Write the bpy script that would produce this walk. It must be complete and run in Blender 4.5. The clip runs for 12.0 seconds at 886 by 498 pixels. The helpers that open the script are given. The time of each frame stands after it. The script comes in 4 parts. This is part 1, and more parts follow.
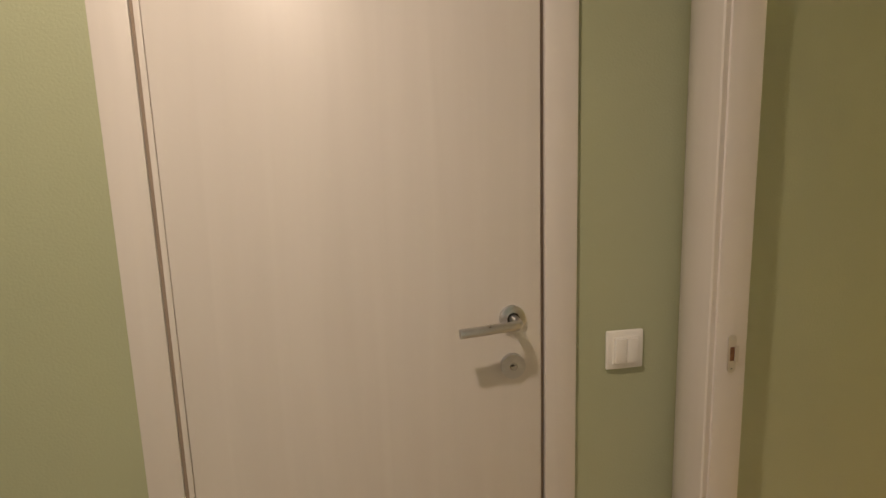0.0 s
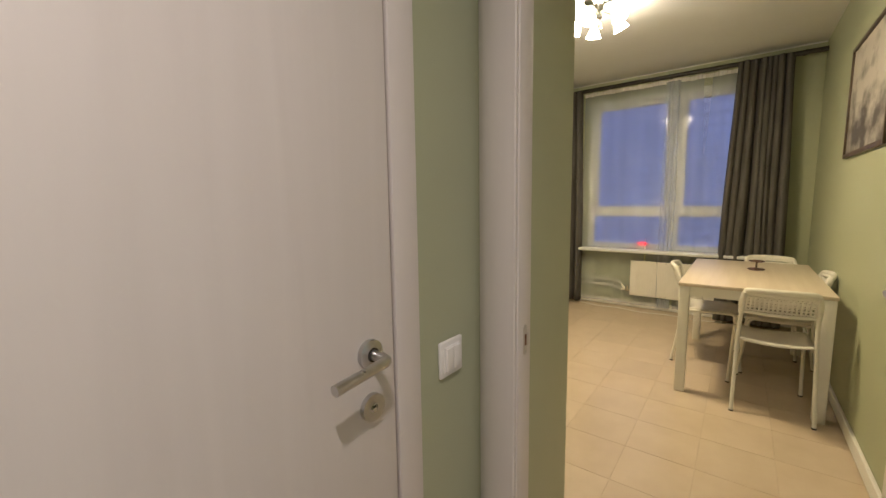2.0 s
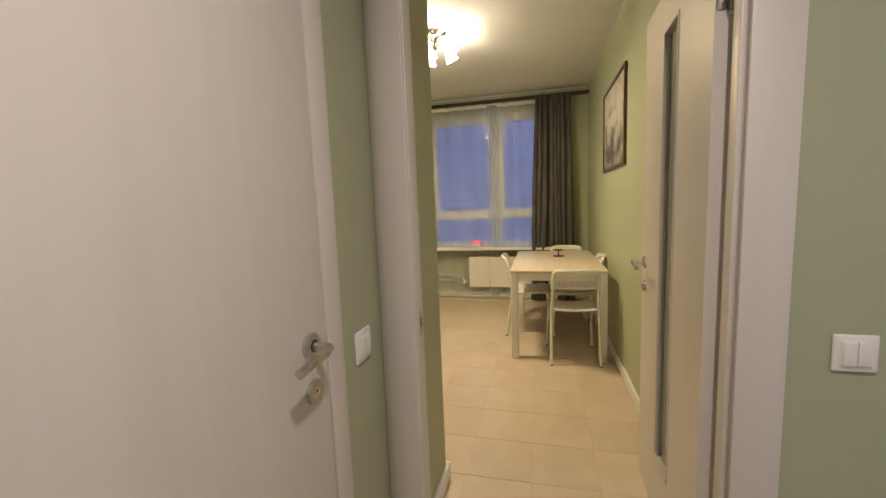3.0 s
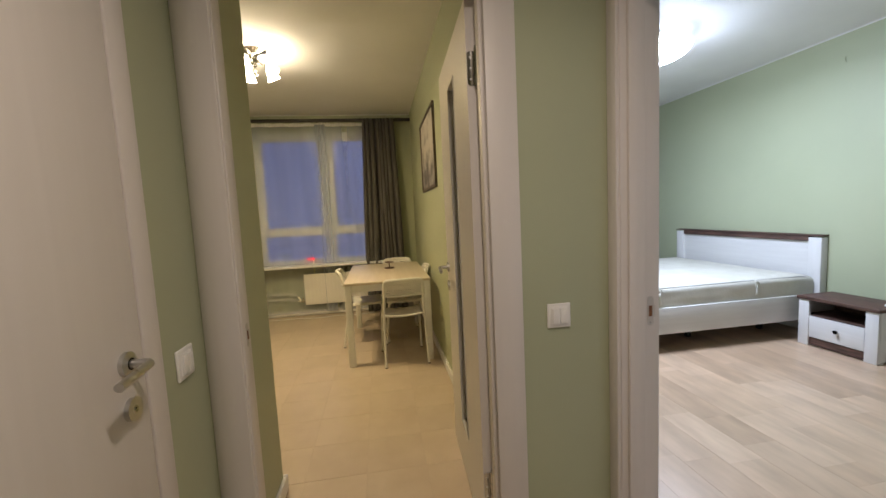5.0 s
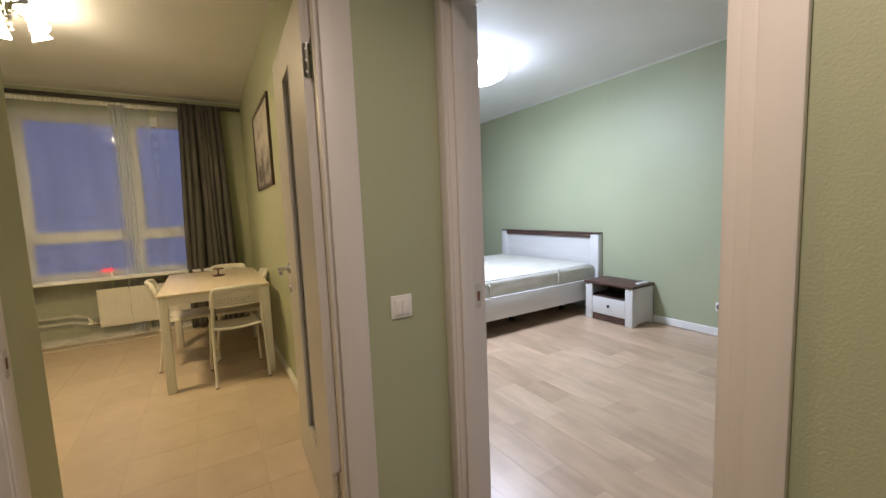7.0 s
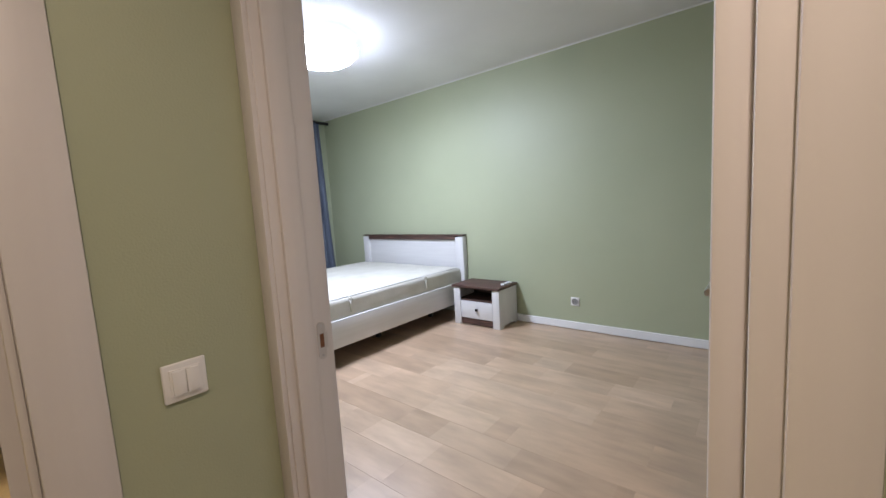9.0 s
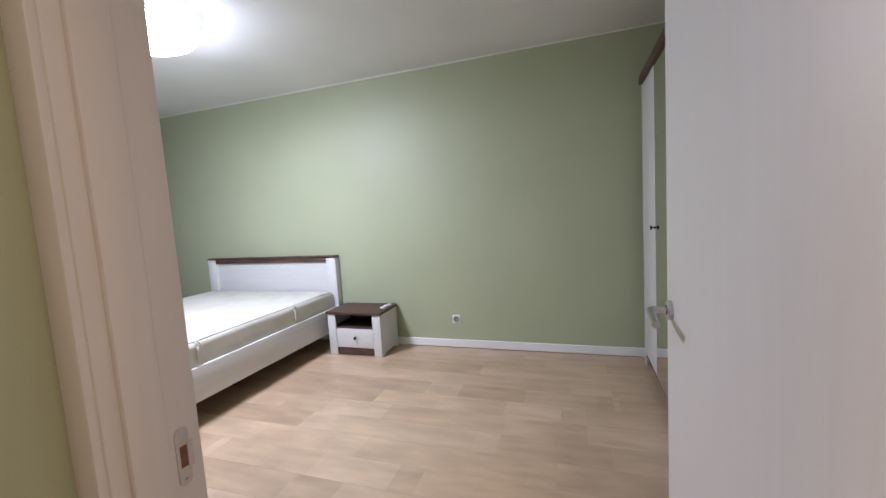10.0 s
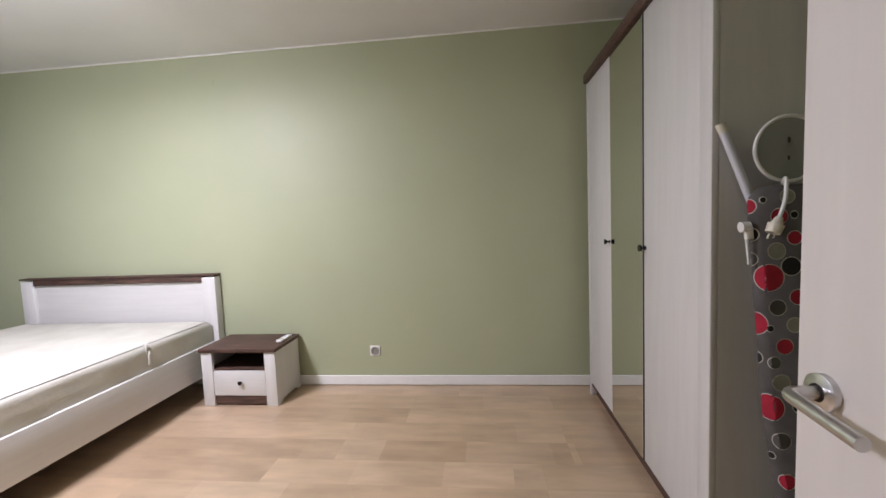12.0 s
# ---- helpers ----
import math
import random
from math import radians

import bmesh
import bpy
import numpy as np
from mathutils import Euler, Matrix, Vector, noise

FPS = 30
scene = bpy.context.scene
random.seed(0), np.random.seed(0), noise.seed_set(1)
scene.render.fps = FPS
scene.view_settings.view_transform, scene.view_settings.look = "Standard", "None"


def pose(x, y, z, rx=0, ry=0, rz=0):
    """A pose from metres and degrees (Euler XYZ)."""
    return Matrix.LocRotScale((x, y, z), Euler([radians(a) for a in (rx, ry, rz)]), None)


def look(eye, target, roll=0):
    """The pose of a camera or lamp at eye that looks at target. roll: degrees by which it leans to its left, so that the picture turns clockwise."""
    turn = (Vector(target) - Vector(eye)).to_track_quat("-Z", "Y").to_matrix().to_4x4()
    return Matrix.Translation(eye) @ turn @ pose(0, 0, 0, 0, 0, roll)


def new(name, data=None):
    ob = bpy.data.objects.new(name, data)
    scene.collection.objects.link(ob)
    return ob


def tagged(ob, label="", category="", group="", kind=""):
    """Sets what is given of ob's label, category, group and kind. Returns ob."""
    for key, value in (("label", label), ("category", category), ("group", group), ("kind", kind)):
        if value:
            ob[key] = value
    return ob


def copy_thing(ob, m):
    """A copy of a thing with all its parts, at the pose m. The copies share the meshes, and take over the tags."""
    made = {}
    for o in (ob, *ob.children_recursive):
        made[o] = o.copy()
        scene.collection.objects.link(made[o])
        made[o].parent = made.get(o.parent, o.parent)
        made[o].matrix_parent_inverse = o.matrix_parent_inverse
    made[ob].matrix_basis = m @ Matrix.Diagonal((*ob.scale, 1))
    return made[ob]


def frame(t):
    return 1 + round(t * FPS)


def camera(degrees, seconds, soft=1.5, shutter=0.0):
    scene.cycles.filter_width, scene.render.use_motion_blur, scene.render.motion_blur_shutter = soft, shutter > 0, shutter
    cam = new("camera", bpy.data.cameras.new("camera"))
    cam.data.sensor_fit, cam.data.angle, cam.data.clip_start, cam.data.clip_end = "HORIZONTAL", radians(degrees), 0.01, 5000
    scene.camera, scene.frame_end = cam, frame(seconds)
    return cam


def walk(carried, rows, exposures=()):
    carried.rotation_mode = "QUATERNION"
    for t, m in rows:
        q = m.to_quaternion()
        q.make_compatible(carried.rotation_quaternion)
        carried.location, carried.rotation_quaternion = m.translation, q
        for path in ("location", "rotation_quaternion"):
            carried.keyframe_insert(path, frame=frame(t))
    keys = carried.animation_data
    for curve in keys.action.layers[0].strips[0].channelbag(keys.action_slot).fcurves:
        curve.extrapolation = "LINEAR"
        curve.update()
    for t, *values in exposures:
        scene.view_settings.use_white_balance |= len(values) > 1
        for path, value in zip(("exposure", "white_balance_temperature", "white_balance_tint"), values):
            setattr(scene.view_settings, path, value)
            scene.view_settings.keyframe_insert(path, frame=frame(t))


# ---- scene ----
cam = camera(97.0, 12.0)
PATH = [
    (0, (0.818, 3.135, 1.242), (1.121, 5.098, 1.009), -1.8),
    (0.5, (0.742, 3.165, 1.257), (1.329, 5.057, 0.984), -0.8),
    (1, (0.717, 3.206, 1.247), (1.64, 4.96, 0.978), -0.4),
    (1.5, (0.668, 3.29, 1.25), (1.916, 4.834, 1.007), -0.6),
    (2, (0.613, 3.36, 1.275), (2.193, 4.564, 1.037), -0.9),
    (2.5, (0.483, 3.418, 1.274), (2.3, 4.22, 1.043), -1.7),
    (3, (0.377, 3.41, 1.288), (2.303, 3.897, 1.06), -2.2),
    (4.8, (0.167, 3.295, 1.297), (2.149, 3.101, 1.12), -2.8),
    (5, (0.159, 3.326, 1.296), (2.126, 3.014, 1.111), -2.8),
    (5.5, (0.141, 3.351, 1.288), (2.044, 2.768, 1.091), -2.8),
    (6, (0.122, 3.345, 1.287), (1.95, 2.56, 1.082), -2.7),
    (6.5, (0.121, 3.332, 1.285), (1.886, 2.413, 1.079), -2.6),
    (6.7, (0.115, 3.331, 1.277), (1.856, 2.366, 1.075), -2.4),
    (8.5, (0.323, 3.114, 1.256), (1.763, 1.744, 1.03), -3.4),
    (9, (0.442, 3.0, 1.265), (1.702, 1.462, 1.048), -3.4),
    (9.5, (0.612, 2.944, 1.286), (1.569, 1.2, 1.084), -3.5),
    (10, (0.716, 2.871, 1.312), (1.359, 0.986, 1.122), -3.6),
    (10.5, (0.775, 2.699, 1.28), (1.188, 0.749, 1.113), -3.3),
    (11, (0.815, 2.556, 1.279), (1.082, 0.58, 1.124), -2.7),
    (11.5, (0.882, 2.432, 1.279), (1.083, 0.448, 1.125), -2.4),
    (12, (0.954, 2.315, 1.28), (1.154, 0.33, 1.135), -2.3),
]
walk(cam, [(t, look(eye, target, roll)) for t, eye, target, roll in PATH],
     exposures=[(0.0, 0.46, 6500, 17), (0.5, 0.46, 6050, 18), (1.5, 0.52, 5500, 18), (2.5, 0.50, 5600, 18), (3.0, 0.47, 5700, 18), (5.0, 0.15, 5950, 17),
                (6.7, 0.18, 6050, 19), (8.5, 0.14, 6050, 20), (10.0, 0.15, 6300, 24), (11.0, 0.12, 6550, 26), (12.0, 0.24, 7000, 28)])


# ---- world ----
world = bpy.data.worlds.new("dusk")
world.use_nodes = True
world.node_tree.nodes["Background"].inputs["Color"].default_value = (0.35, 0.41, 0.73, 1)
world.node_tree.nodes["Background"].inputs["Strength"].default_value = 1.12
scene.world = world

H = 2.64           # ceiling
WARM, WARMER, COOL = (1.0, 0.815, 0.62), (1.0, 0.735, 0.325), (0.85, 0.97, 1.13)


def shade_light(name, place, watts, colour, width, spread=180):
    """A round lamp that shines down from under a shade."""
    data = bpy.data.lights.new(name, "AREA")
    data.shape, data.size, data.energy, data.color = "DISK", width, watts, colour
    data.spread = math.radians(spread)
    ob = new(name, data)
    ob.location = place
    return ob


shade_light("hall_light", (0.36, 3.14, 2.42), 12.2, WARM, 0.06, 152)
shade_light("kitchen_light", (3.55, 4.22, 2.36), 27, WARMER, 0.30)
shade_light("bedroom_light", (3.20, 1.02, 2.420), 36, COOL, 0.34)


# ---- materials ----
def material(name, colour, rough=0.5, metal=0.0, **more):
    m = bpy.data.materials.new(name)
    m.use_nodes = True
    b = m.node_tree.nodes["Principled BSDF"]
    b.inputs["Base Color"].default_value = (*colour, 1)
    b.inputs["Roughness"].default_value, b.inputs["Metallic"].default_value = rough, metal
    for key, value in more.items():
        b.inputs[key.replace("_", " ")].default_value = value
    return m


def nodes_of(m):
    return m.node_tree.nodes, m.node_tree.links, m.node_tree.nodes["Principled BSDF"]


def vary(m, low, high, scale=(1, 1, 1), noise_scale=4.0, detail=4.0, spread=(0.35, 0.65), bump=0.0, bump_scale=None, bump_distance=0.002,
         rough=None, random_part=0.0, swirl=0.0):
    """Noise between two colours in the thing's own space, with a fine bump."""
    n, l, b = nodes_of(m)
    co, mp = n.new("ShaderNodeTexCoord"), n.new("ShaderNodeMapping")
    mp.inputs["Scale"].default_value = scale
    l.new(co.outputs["Object"], mp.inputs["Vector"])
    vector = mp.outputs["Vector"]
    if random_part:
        info, shift = n.new("ShaderNodeObjectInfo"), n.new("ShaderNodeVectorMath")
        shift.operation = "MULTIPLY_ADD"
        comb = n.new("ShaderNodeCombineXYZ")
        for axis in "XYZ":
            l.new(info.outputs["Random"], comb.inputs[axis])
        shift.inputs[1].default_value = (37.0, 53.0, 71.0)
        l.new(comb.outputs[0], shift.inputs[0])
        l.new(vector, shift.inputs[2])
        vector = shift.outputs[0]
    tex, ramp = n.new("ShaderNodeTexNoise"), n.new("ShaderNodeValToRGB")
    tex.inputs["Scale"].default_value, tex.inputs["Detail"].default_value = noise_scale, detail
    ramp.color_ramp.elements[0].position, ramp.color_ramp.elements[1].position = spread
    ramp.color_ramp.elements[0].color, ramp.color_ramp.elements[1].color = (*low, 1), (*high, 1)
    tex.inputs["Distortion"].default_value = swirl
    l.new(vector, tex.inputs["Vector"])
    l.new(tex.outputs["Fac"], ramp.inputs["Fac"])
    colour = ramp.outputs["Color"]
    if random_part:
        hue, rng = n.new("ShaderNodeHueSaturation"), n.new("ShaderNodeMapRange")
        rng.inputs["To Min"].default_value, rng.inputs["To Max"].default_value = 1 - random_part, 1 + random_part
        l.new(info.outputs["Random"], rng.inputs["Value"])
        l.new(rng.outputs[0], hue.inputs["Value"])
        l.new(colour, hue.inputs["Color"])
        colour = hue.outputs["Color"]
    l.new(colour, b.inputs["Base Color"])
    if rough:
        rr = n.new("ShaderNodeMapRange")
        rr.inputs["To Min"].default_value, rr.inputs["To Max"].default_value = rough
        l.new(tex.outputs["Fac"], rr.inputs["Value"])
        l.new(rr.outputs[0], b.inputs["Roughness"])
    if bump:
        fine, bp = n.new("ShaderNodeTexNoise"), n.new("ShaderNodeBump")
        fine.inputs["Scale"].default_value, fine.inputs["Detail"].default_value = bump_scale or noise_scale * 3, 3.0
        l.new(vector, fine.inputs["Vector"])
        bp.inputs["Strength"].default_value, bp.inputs["Distance"].default_value = bump, bump_distance
        l.new(fine.outputs["Fac"], bp.inputs["Height"])
        l.new(bp.outputs["Normal"], b.inputs["Normal"])
    return m


M_WALL = vary(material("sage_wall_paint", (0.4, 0.41, 0.27), 0.5), (0.380, 0.408, 0.268), (0.405, 0.432, 0.286), noise_scale=1.6, spread=(0.3, 0.7),
              bump=0.45, bump_scale=200, bump_distance=0.0014, rough=(0.43, 0.56))
M_CEIL = vary(material("ceiling_paint", (0.8, 0.8, 0.78), 0.7), (0.72, 0.72, 0.70), (0.78, 0.78, 0.76), noise_scale=1.2, bump=0.1, bump_scale=120)
M_DOOR = vary(material("whitened_oak_laminate", (0.6, 0.55, 0.5), 0.42), (0.628, 0.590, 0.557), (0.664, 0.626, 0.593), scale=(6, 6, 0.35), noise_scale=3.0,
              detail=9, spread=(0.25, 0.75), bump=0.30, bump_scale=8, bump_distance=0.0014, rough=(0.36, 0.52), swirl=1.1)
M_WHITEWOOD = vary(material("white_wood_grain", (0.75, 0.74, 0.73), 0.4), (0.615, 0.603, 0.588), (0.650, 0.638, 0.622), scale=(5, 5, 0.5), noise_scale=4, swirl=0.8,
                   detail=6, bump=0.12, bump_scale=22, bump_distance=0.0008)
M_WHITEWOOD_H = vary(material("white_wood_grain_across", (0.75, 0.74, 0.73), 0.4), (0.615, 0.603, 0.588), (0.650, 0.638, 0.622), scale=(0.6, 0.6, 8),
                     noise_scale=4, detail=3, bump=0.12, bump_scale=22, bump_distance=0.0008)
M_DARKWOOD = vary(material("dark_walnut", (0.07, 0.04, 0.03), 0.45), (0.045, 0.023, 0.017), (0.115, 0.058, 0.041), scale=(1.2, 9, 9), noise_scale=6,
                  detail=6, bump=0.2, bump_scale=30, bump_distance=0.001, rough=(0.48, 0.66))
M_CHROME = vary(material("satin_nickel", (0.56, 0.555, 0.545), 0.30, 1.0), (0.54, 0.535, 0.525), (0.59, 0.585, 0.575), noise_scale=60, rough=(0.24, 0.35))
M_SHINY = material("polished_chrome", (0.55, 0.54, 0.52), 0.10, 1.0)
M_BRASS = material("worn_steel_plate", (0.60, 0.57, 0.53), 0.55, 0.7)
M_RAW = vary(material("raw_brown_wood", (0.16, 0.07, 0.03), 0.8), (0.12, 0.05, 0.022), (0.20, 0.09, 0.04), noise_scale=40)
# brown of the strips added in the door's gaps, for their dark lines
M_GAPFILL = material("brown_gap_filler", (0.27, 0.21, 0.165), 0.8)
M_HOLE = material("dark_recess", (0.02, 0.018, 0.015), 0.8)
M_PLASTIC = material("white_plastic", (0.78, 0.77, 0.74), 0.3)
M_CREAM = material("cream_plastic", (0.66, 0.62, 0.52), 0.4)
M_BLACK = vary(material("black_rod_metal", (0.02, 0.018, 0.017), 0.4), (0.014, 0.012, 0.011), (0.03, 0.026, 0.024), noise_scale=30)
M_KNOB = material("black_knob", (0.015, 0.015, 0.016), 0.25, 0.6)
M_SKIRT = vary(material("white_skirting", (0.8, 0.79, 0.77), 0.35), (0.75, 0.745, 0.73), (0.81, 0.80, 0.79), noise_scale=3)
M_TILE = vary(material("beige_floor_tile", (0.52, 0.42, 0.30), 0.3), (0.50, 0.405, 0.295), (0.57, 0.475, 0.36), noise_scale=5, spread=(0.3, 0.7), bump=0.05,
              bump_scale=40, rough=(0.26, 0.42), random_part=0.035)
M_GROUT = material("beige_grout", (0.50, 0.41, 0.305), 0.8)
M_STEEL = vary(material("white_lacquered_steel", (0.78, 0.76, 0.70), 0.35), (0.74, 0.72, 0.66), (0.80, 0.78, 0.72), noise_scale=5)
M_TABLE = vary(material("pale_birch_tabletop", (0.6, 0.5, 0.38), 0.3), (0.60, 0.515, 0.40), (0.65, 0.565, 0.45), scale=(0.5, 7, 7), noise_scale=4, detail=4)
M_DRAPE = vary(material("grey_brown_drape", (0.17, 0.15, 0.14), 0.85), (0.074, 0.070, 0.066), (0.110, 0.104, 0.098), scale=(1, 3, 0.3), noise_scale=9, bump=0.3, bump_scale=300)
M_BLUE = vary(material("blue_grey_drape", (0.15, 0.18, 0.25), 0.8), (0.082, 0.098, 0.135), (0.118, 0.138, 0.185), scale=(1, 3, 0.3), noise_scale=9, bump=0.3, bump_scale=300)
M_MATTRESS = vary(material("cream_mattress_ticking", (0.72, 0.70, 0.62), 0.8), (0.510, 0.492, 0.425), (0.565, 0.547, 0.482), noise_scale=7, bump=0.35, bump_scale=45,
                  bump_distance=0.004)
M_SEAM = material("grey_piping", (0.46, 0.45, 0.44), 0.7)
M_PVC = vary(material("white_window_plastic", (0.8, 0.8, 0.79), 0.3), (0.74, 0.765, 0.80), (0.78, 0.80, 0.84), noise_scale=3)
M_GLASS = material("window_glass", (1, 1, 1), 0.02, Transmission_Weight=1.0, IOR=1.45)
M_MIRROR = material("mirror_glass", (0.82, 0.84, 0.82), 0.015, 1.0)
M_FROST = material("frosted_grey_glass", (0.55, 0.57, 0.55), 0.25, Transmission_Weight=0.6)
M_FRIDGE = vary(material("white_fridge_enamel", (0.8, 0.79, 0.76), 0.22), (0.77, 0.76, 0.73), (0.81, 0.80, 0.77), noise_scale=2)
M_UNIT = vary(material("pale_grey_laminate", (0.52, 0.50, 0.47), 0.4), (0.50, 0.48, 0.45), (0.56, 0.54, 0.51), scale=(8, 8, 1), noise_scale=5)
M_TOP = vary(material("pale_stone_worktop", (0.6, 0.54, 0.45), 0.3), (0.52, 0.46, 0.38), (0.66, 0.60, 0.51), noise_scale=30)
M_TUBE = material("light_grey_tube", (0.62, 0.64, 0.70), 0.4, 0.1)
M_RADIATOR = vary(material("white_radiator_enamel", (0.78, 0.76, 0.72), 0.35), (0.75, 0.73, 0.69), (0.80, 0.78, 0.74), noise_scale=4)
M_FACADE = vary(material("far_facade_panels", (0.42, 0.42, 0.44), 0.9), (0.38, 0.38, 0.41), (0.46, 0.46, 0.48), noise_scale=0.08)
M_FARGLASS = material("far_window_glass", (0.30, 0.31, 0.34), 0.5)
M_GROUND = vary(material("far_ground", (0.06, 0.06, 0.06), 0.9), (0.04, 0.045, 0.04), (0.08, 0.08, 0.08), noise_scale=0.1)


def glowing(name, colour, strength, base=(0.9, 0.9, 0.9)):
    m = material(name, base, 0.4)
    b = m.node_tree.nodes["Principled BSDF"]
    b.inputs["Emission Color"].default_value, b.inputs["Emission Strength"].default_value = (*colour, 1), strength
    return m


M_DOME = glowing("lit_opal_dome", (0.85, 0.97, 1.13), 52)
M_DOMETOP = glowing("lit_opal_upper_shell", (0.85, 0.97, 1.13), 1.8)
M_BULB = glowing("lit_warm_glass", (1.0, 0.80, 0.48), 41)
M_HALLBULB = glowing("lit_hall_bulb", (1.0, 0.75, 0.48), 12)
M_RED = glowing("red_sign_light", (1.0, 0.01, 0.03), 1.0, (0.55, 0.02, 0.03))

# sheer cloth: mostly open weave, a thin diffuse thread
M_SHEER = bpy.data.materials.new("white_sheer_voile")
M_SHEER.use_nodes = True
_n, _l = M_SHEER.node_tree.nodes, M_SHEER.node_tree.links
_clear, _thread, _mix, _both = _n.new("ShaderNodeBsdfTransparent"), _n.new("ShaderNodeBsdfDiffuse"), _n.new("ShaderNodeMixShader"), _n.new("ShaderNodeMixShader")
_trans = _n.new("ShaderNodeBsdfTranslucent")
_thread.inputs["Color"].default_value = _trans.inputs["Color"].default_value = (0.76, 0.82, 0.95, 1)
_weave, _rng = _n.new("ShaderNodeTexNoise"), _n.new("ShaderNodeMapRange")
_wco, _wmap = _n.new("ShaderNodeTexCoord"), _n.new("ShaderNodeMapping")
_wmap.inputs["Scale"].default_value = (0.0, 6.0, 0.2)
_l.new(_wco.outputs["Object"], _wmap.inputs["Vector"])
_l.new(_wmap.outputs[0], _weave.inputs["Vector"])
_weave.inputs["Scale"].default_value, _weave.inputs["Detail"].default_value = 1.0, 1.0
_rng.inputs["To Min"].default_value, _rng.inputs["To Max"].default_value = 0.25, 0.35
_l.new(_weave.outputs["Fac"], _rng.inputs["Value"])
_both.inputs["Fac"].default_value = 0.6
_l.new(_thread.outputs[0], _both.inputs[1])
_l.new(_trans.outputs[0], _both.inputs[2])
_l.new(_rng.outputs[0], _mix.inputs["Fac"])
_l.new(_clear.outputs[0], _mix.inputs[1])
_l.new(_both.outputs[0], _mix.inputs[2])
_l.new(_mix.outputs[0], _n["Material Output"].inputs["Surface"])

# laminate floor: each board made of short staves in three rows
M_LAMINATE = material("pale_oak_laminate", (0.45, 0.32, 0.2), 0.35)
_n, _l, _b = nodes_of(M_LAMINATE)
_co, _map, _brick, _info = _n.new("ShaderNodeTexCoord"), _n.new("ShaderNodeMapping"), _n.new("ShaderNodeTexBrick"), _n.new("ShaderNodeObjectInfo")
_shift = _n.new("ShaderNodeCombineXYZ")
_off = _n.new("ShaderNodeMath")
_off.operation, _off.inputs[1].default_value = "MULTIPLY", 9.0
_l.new(_info.outputs["Random"], _off.inputs[0])
_l.new(_off.outputs[0], _shift.inputs["X"])
_l.new(_shift.outputs[0], _map.inputs["Location"])
_l.new(_co.outputs["Object"], _map.inputs["Vector"])
_l.new(_map.outputs[0], _brick.inputs["Vector"])
_brick.offset, _brick.offset_frequency = 0.37, 2
for _k, _v in (("Scale", 1.0), ("Mortar Size", 0.0006), ("Brick Width", 0.47), ("Row Height", 0.19651), ("Bias", 0.0)):
    _brick.inputs[_k].default_value = _v
_brick.inputs["Color1"].default_value, _brick.inputs["Color2"].default_value = (0.425, 0.291, 0.187, 1), (0.535, 0.387, 0.264, 1)
_brick.inputs["Mortar"].default_value = (0.43, 0.295, 0.19, 1)
_gmap, _grain, _mixc = _n.new("ShaderNodeMapping"), _n.new("ShaderNodeTexNoise"), _n.new("ShaderNodeMix")
_gmap.inputs["Scale"].default_value = (0.80, 3.0, 1)
_grain.inputs["Scale"].default_value, _grain.inputs["Detail"].default_value = 3.4, 6.0
_l.new(_map.outputs[0], _gmap.inputs["Vector"])
_l.new(_gmap.outputs[0], _grain.inputs["Vector"])
_mixc.data_type, _mixc.blend_type, _mixc.inputs["Factor"].default_value = "RGBA", "OVERLAY", 0.46
_l.new(_brick.outputs["Color"], _mixc.inputs[6])
_l.new(_grain.outputs["Fac"], _mixc.inputs[7])
_hue, _hr = _n.new("ShaderNodeHueSaturation"), _n.new("ShaderNodeMapRange")
_hr.inputs["To Min"].default_value, _hr.inputs["To Max"].default_value = 0.93, 1.07
_l.new(_info.outputs["Random"], _hr.inputs["Value"])
_l.new(_hr.outputs[0], _hue.inputs["Value"])
_l.new(_mixc.outputs[2], _hue.inputs["Color"])
_l.new(_hue.outputs["Color"], _b.inputs["Base Color"])
_rr = _n.new("ShaderNodeMapRange")
_rr.inputs["To Min"].default_value, _rr.inputs["To Max"].default_value = 0.26, 0.40
_l.new(_grain.outputs["Fac"], _rr.inputs["Value"])
_l.new(_rr.outputs[0], _b.inputs["Roughness"])
_b.inputs["Specular IOR Level"].default_value = 0.9

# ironing board cover: grey brown cotton and the colours printed on it
M_COVER = vary(material("grey_brown_cotton", (0.13, 0.12, 0.115), 0.85), (0.088, 0.081, 0.077), (0.118, 0.109, 0.104), noise_scale=14, bump=0.3, bump_scale=420, bump_distance=0.0006)
M_DOTRED = vary(material("crimson_print", (0.42, 0.012, 0.035), 0.85), (0.36, 0.010, 0.030), (0.46, 0.016, 0.042), noise_scale=30, bump=0.3, bump_scale=420, bump_distance=0.0006)
M_DOTBLACK = vary(material("black_print", (0.014, 0.012, 0.013), 0.85), (0.011, 0.010, 0.010), (0.018, 0.016, 0.016), noise_scale=30)
M_DOTCREAM = vary(material("pale_sage_print", (0.30, 0.30, 0.25), 0.85), (0.27, 0.27, 0.225), (0.33, 0.33, 0.275), noise_scale=30)
M_DOTRIM = vary(material("off_white_print", (0.55, 0.53, 0.48), 0.85), (0.50, 0.48, 0.44), (0.58, 0.56, 0.51), noise_scale=30)

